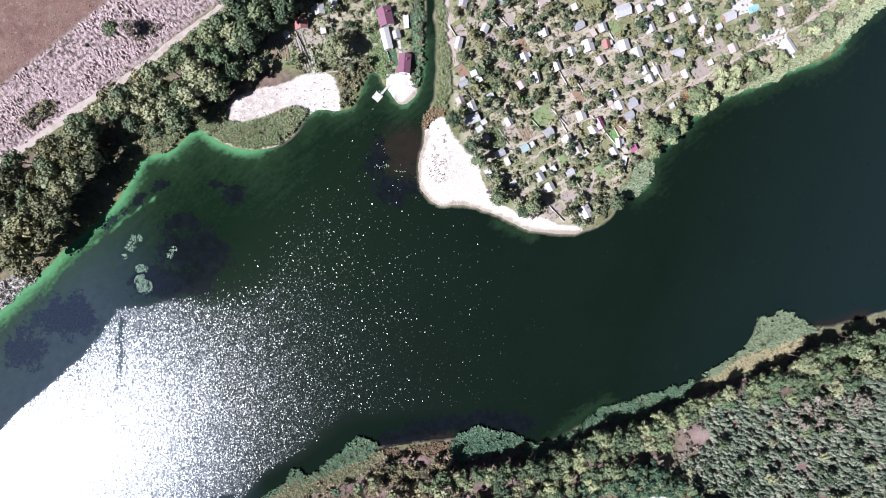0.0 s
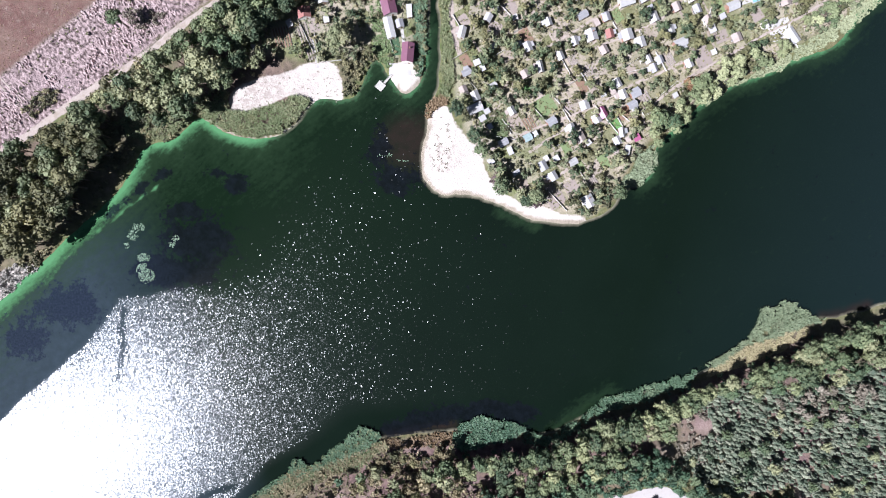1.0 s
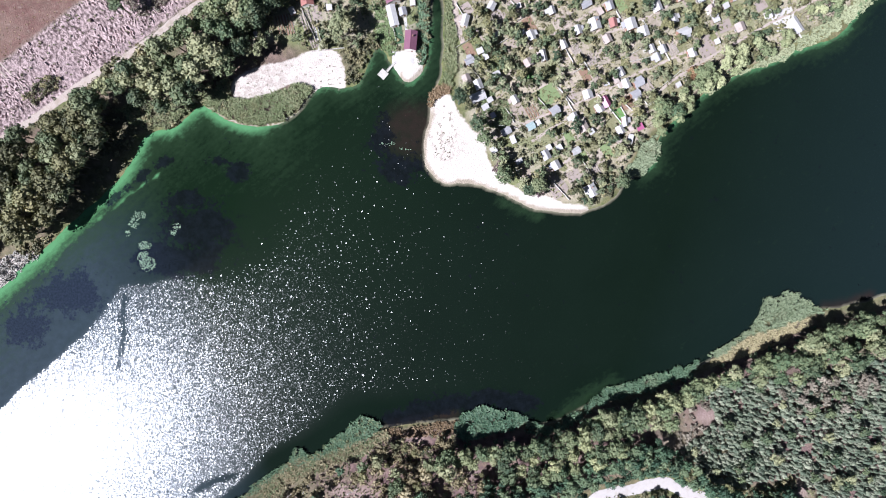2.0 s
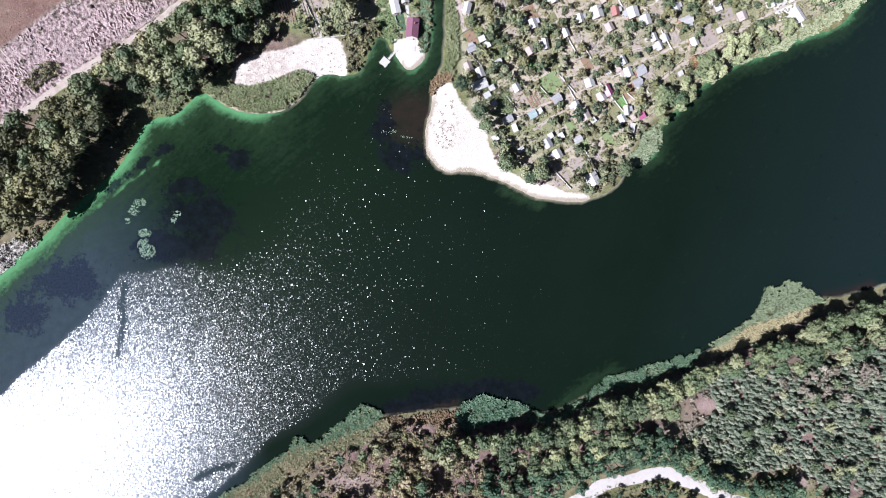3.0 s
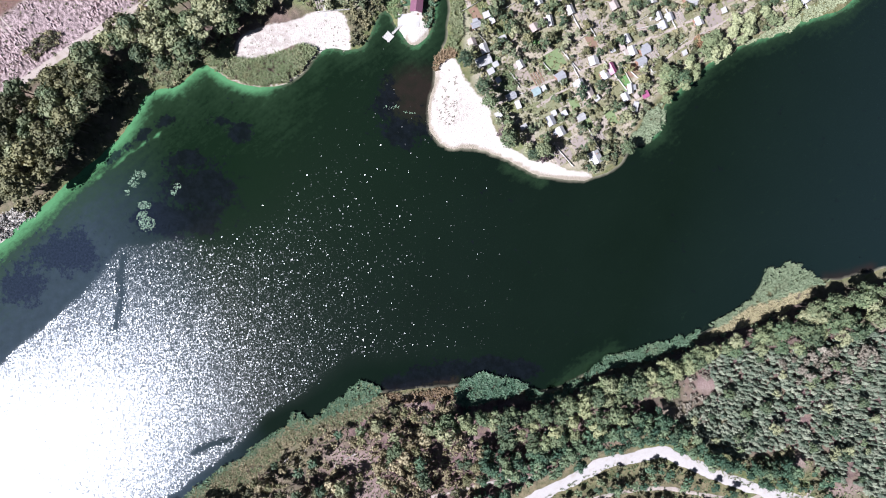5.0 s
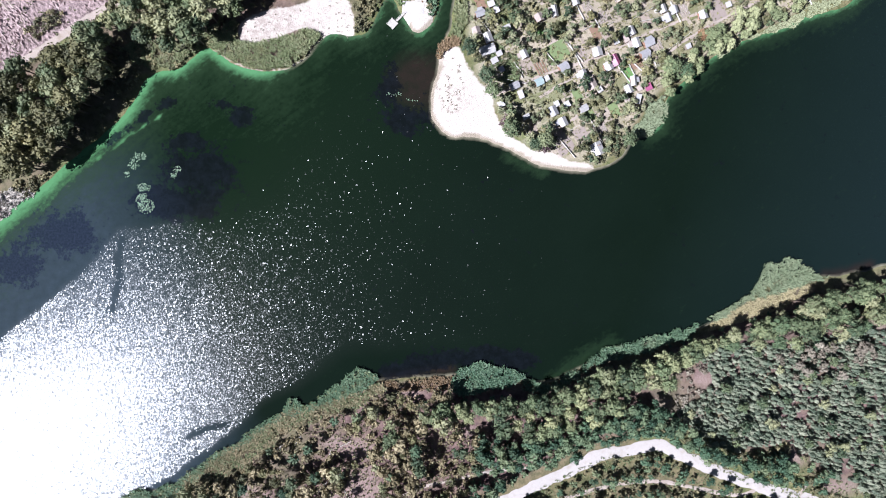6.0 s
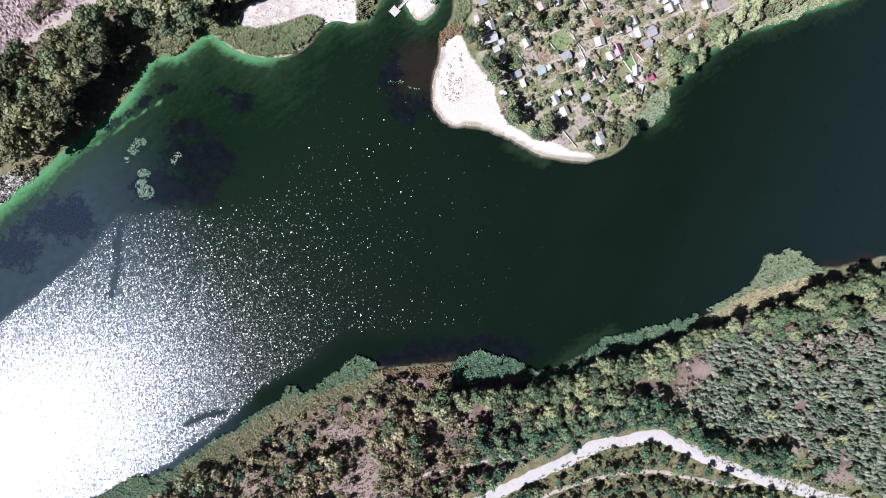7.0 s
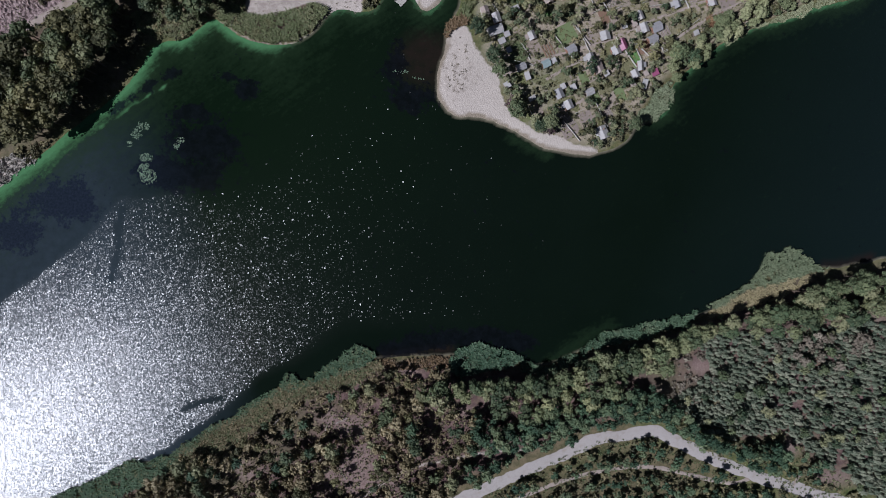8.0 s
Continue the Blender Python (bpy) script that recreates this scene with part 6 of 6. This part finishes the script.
# ---- water lilies ----
def lilies(spots, seed):
    r = np.random.default_rng(seed)
    verts, faces, base = [], [], 0
    for c, a, b, n in spots:
        for _ in range(n):
            d, q = r.uniform(0, 2 * math.pi), math.sqrt(r.uniform()) * r.uniform(0.75, 1.1)
            x, y, s, turn = c[0] + a * q * math.cos(d), c[1] + b * q * math.sin(d), r.uniform(0.12, 0.34), r.uniform(0, 6)
            k = np.arange(6) * math.pi / 3 + turn
            ring = np.stack([x + s * np.cos(k), y + s * np.sin(k), np.full(6, 0.03) + r.uniform(0, 0.05)], 1)
            verts.append(ring)
            faces.append(np.array([[0, 1, 2, 3], [0, 3, 4, 5]]) + base)
            base += 6
    v, f = np.concatenate(verts), np.concatenate(faces)
    stuff("water_lilies", v, f, (PAD,), np.zeros(len(f)), np.repeat(r.uniform(size=len(v) // 6), 6), "pale green floating lily pads in clusters", "water lilies")


lilies([((-34.2, 39.5), 5, 1.2, 22), ((-25.4, 37.0), 4, 1.0, 14), ((-161.8, -19.0), 3.6, 2.6, 80), ((-162.6, -25.1), 3.4, 3.6, 90), ((-159.8, -28.7), 4.6, 4, 150), ((-165.1, -2.8), 3.6, 2.6, 70), ((-168.1, -7.1), 3.2, 3.2, 70), ((-171.0, -12.6), 1.6, 1.8, 24), ((-145.0, -8.0), 2.2, 1.8, 36), ((-146.8, -11.3), 2.2, 1.6, 36)], 51)


# ---- heaped rubble on the waste strip ----
def rubble(zone, count, seed):
    r = np.random.default_rng(seed)
    poly = np.array(zone, float)
    x, y = r.uniform(-300, -60, count), r.uniform(-40, 180, count)
    ok = (inside(x, y, poly) > 1) & (inside(x, y, HEATH) < -1) & (line_dist(x, y, rounded(ROAD_WEST)) > 6) & (rough_noise(x, y, 26, 77) > 0.42)
    x, y = x[ok], y[ok]
    n = len(x)
    a = radians(-52) + r.normal(size=n) * 0.4
    l, w, h = r.uniform(0.5, 1.7, n), r.uniform(0.35, 0.8, n), r.uniform(0.3, 1.0, n)
    u, v = np.stack([np.cos(a), np.sin(a), 0 * a], 1), np.stack([-np.sin(a), np.cos(a), 0 * a], 1)
    base = np.stack([x, y, terrain(x, y) - 0.1], 1)
    corners = []
    for k, up in ((1.0, 0.0), (0.5, 1.0)):
        for su, sv in ((-1, -1), (1, -1), (1, 1), (-1, 1)):
            corners.append(base + u * (su * k * l * r.uniform(0.7, 1.2, n))[:, None] + v * (sv * k * w * r.uniform(0.7, 1.2, n))[:, None] + (0, 0, 1) * (up * h * r.uniform(0.7, 1.3, n))[:, None])
    verts = np.stack(corners, 1).reshape(-1, 3)
    k = np.arange(n)[:, None] * 8
    faces = np.concatenate([k + q for q in ((4, 5, 6, 7), (0, 1, 5, 4), (1, 2, 6, 5), (2, 3, 7, 6), (3, 0, 4, 7))])
    stuff("rubble", verts, faces, (STONE,), np.zeros(len(faces)), np.repeat(r.uniform(size=n), 8), "heaped pale rubble and broken stone", "rubble")


STONE = surface("pale_broken_stone", (0.45, 0.345, 0.335), (0.32, 0.24, 0.235), 0.9, 0.7, dirt=(0.2, 0.17, 0.15))
rubble(GRAVEL, 22000, 61)

reed_bed("dry_grass", PALE_BANK, 1.4, 91, LEAF_BLEACHED, "bleached grass on the western bank", height=(0.4, 0.9))
reed_bed("reed_bed", REEDS_BROWN_SOUTH, 1.8, 45, REED_BROWN, "brown sedge on the southern bank", height=(0.6, 1.4))
reed_bed("reed_bed", REEDS_SHADE, 2.0, 46, REED, "reeds in the shade of the bank trees")
reed_bed("heath_tufts", HEATH, 0.1, 47, REED_BROWN, "tufts of dry heath grass", height=(0.15, 0.35), width=0.2)


# ---- fallen trunks in the dry wood ----
def log(x, y, turn, length):
    v, f = joined([tube((0, 0, 0.18), (length, 0, 0.3), 0.2, 0.1, 6), tube((length * 0.6, 0, 0.25), (length * 0.8, 0.9, 0.7), 0.08, 0.03, 4), tube((length * 0.45, 0, 0.25), (length * 0.62, -0.8, 0.5), 0.07, 0.03, 4)])
    ob = tagged(new("fallen_log", mesh_of("fallen_log", (v, f), PLANK)), "bleached fallen trunk on brown litter", "log", "fallen trunks")
    ob.matrix_basis = pose(x, y, z_at(x, y), 0, 0, turn)


for x, y, turn, length in ((-92.2, -159.3, 40, 9), (-87.9, -157.5, 48, 8), (-85.2, -154.3, 44, 9), (-55.8, -155.8, 75, 7), (-49.8, -148.1, 30, 7), (-73.6, -148.9, 60, 6), (-11.4, -121.8, -20, 6),
                           (-23.8, -136.3, 35, 6), (38.5, -142.3, 40, 7), (-59.9, -173.6, 55, 8), (-46.6, -170.2, -55, 9), (-31.4, -153.4, 20, 6), (26.0, -156.9, 10, 6)):
    log(x, y, turn, length)

# ---- low growth ----
reed_bed("garden_plants", GARDENS_NEAR, 0.34, 48, LEAF_OCHRE, "low vegetables and weeds of the garden plots", height=(0.3, 0.9), width=0.28, fan=3)
reed_bed("garden_plants", GARDENS_WEST, 0.36, 49, LEAF_FRUIT, "low vegetables and weeds above the beach", height=(0.3, 0.9), width=0.28, fan=3)
reed_bed("undergrowth", EDGE_WOOD, 0.35, 70, REED_DRY, "tan grass between pines and sandy road", height=(0.4, 0.9), width=0.26, fan=3)
reed_bed("undergrowth", WOOD_ROADSIDE, 0.35, 55, REED_DRY, "tan grass and brush beside the sandy road", height=(0.4, 0.9), width=0.26, fan=3)
reed_bed("dry_grass", WOOD_DRY, 0.2, 56, LEAF_OCHRE, "yellow-brown dry grass between thin trees", height=(0.4, 0.9), width=0.24, fan=3)
reed_bed("undergrowth", WOOD_DRY, 0.28, 50, LEAF_MIXED, "dry undergrowth over brown litter", height=(0.4, 1.0), width=0.3, fan=3)
reed_bed("undergrowth", GRAVEL, 0.05, 52, LEAF_MIXED, "scattered weeds between rubble", height=(0.3, 0.8), width=0.3, fan=4)
reed_bed("tall_grass", TALL_GRASS, 1.8, 53, REED_DRY, "tall olive-brown grass in an overgrown plot", height=(0.8, 1.5), width=0.26)
plant("yellow_tree", np.array([(109.9, 62.2), (113.9, 59.3), (106.8, 59.7)]), BANK, LEAF_YELLOW, "broad bright yellow-green tree at the shore", "tree", "garden shore trees", (0, 0), 31, (0.8, 1.0))
plant("plum_tree", np.array([(24.0, 26.7), (42.2, 17.3), (45.3, 15.6), (25.1, 28.0)]), FRUIT, LEAF_PLUM, "round purple-leaved tree at the beach edge", "tree", "purple trees", (0, 0), 32, (1.2, 1.6))
plant("rust_tree", np.array([(123.6, 80.8), (127.8, 80.3), (125.5, 77.3)]), FRUIT, LEAF_RUST, "rust-brown tree beside the shore lane", "tree", "rust trees", (0, 0), 33, (1.1, 1.5))
reed_bed("beach_grass", BEACH_WEST, 0.05, 58, LEAF_BARE, "scattered dry tufts and litter on trodden sand", height=(0.2, 0.5), width=0.2)
reed_bed("beach_grass", BEACH_GRASS, 0.2, 54, LEAF_BARE, "sparse brown beach grass and drift litter", height=(0.25, 0.6), width=0.2)
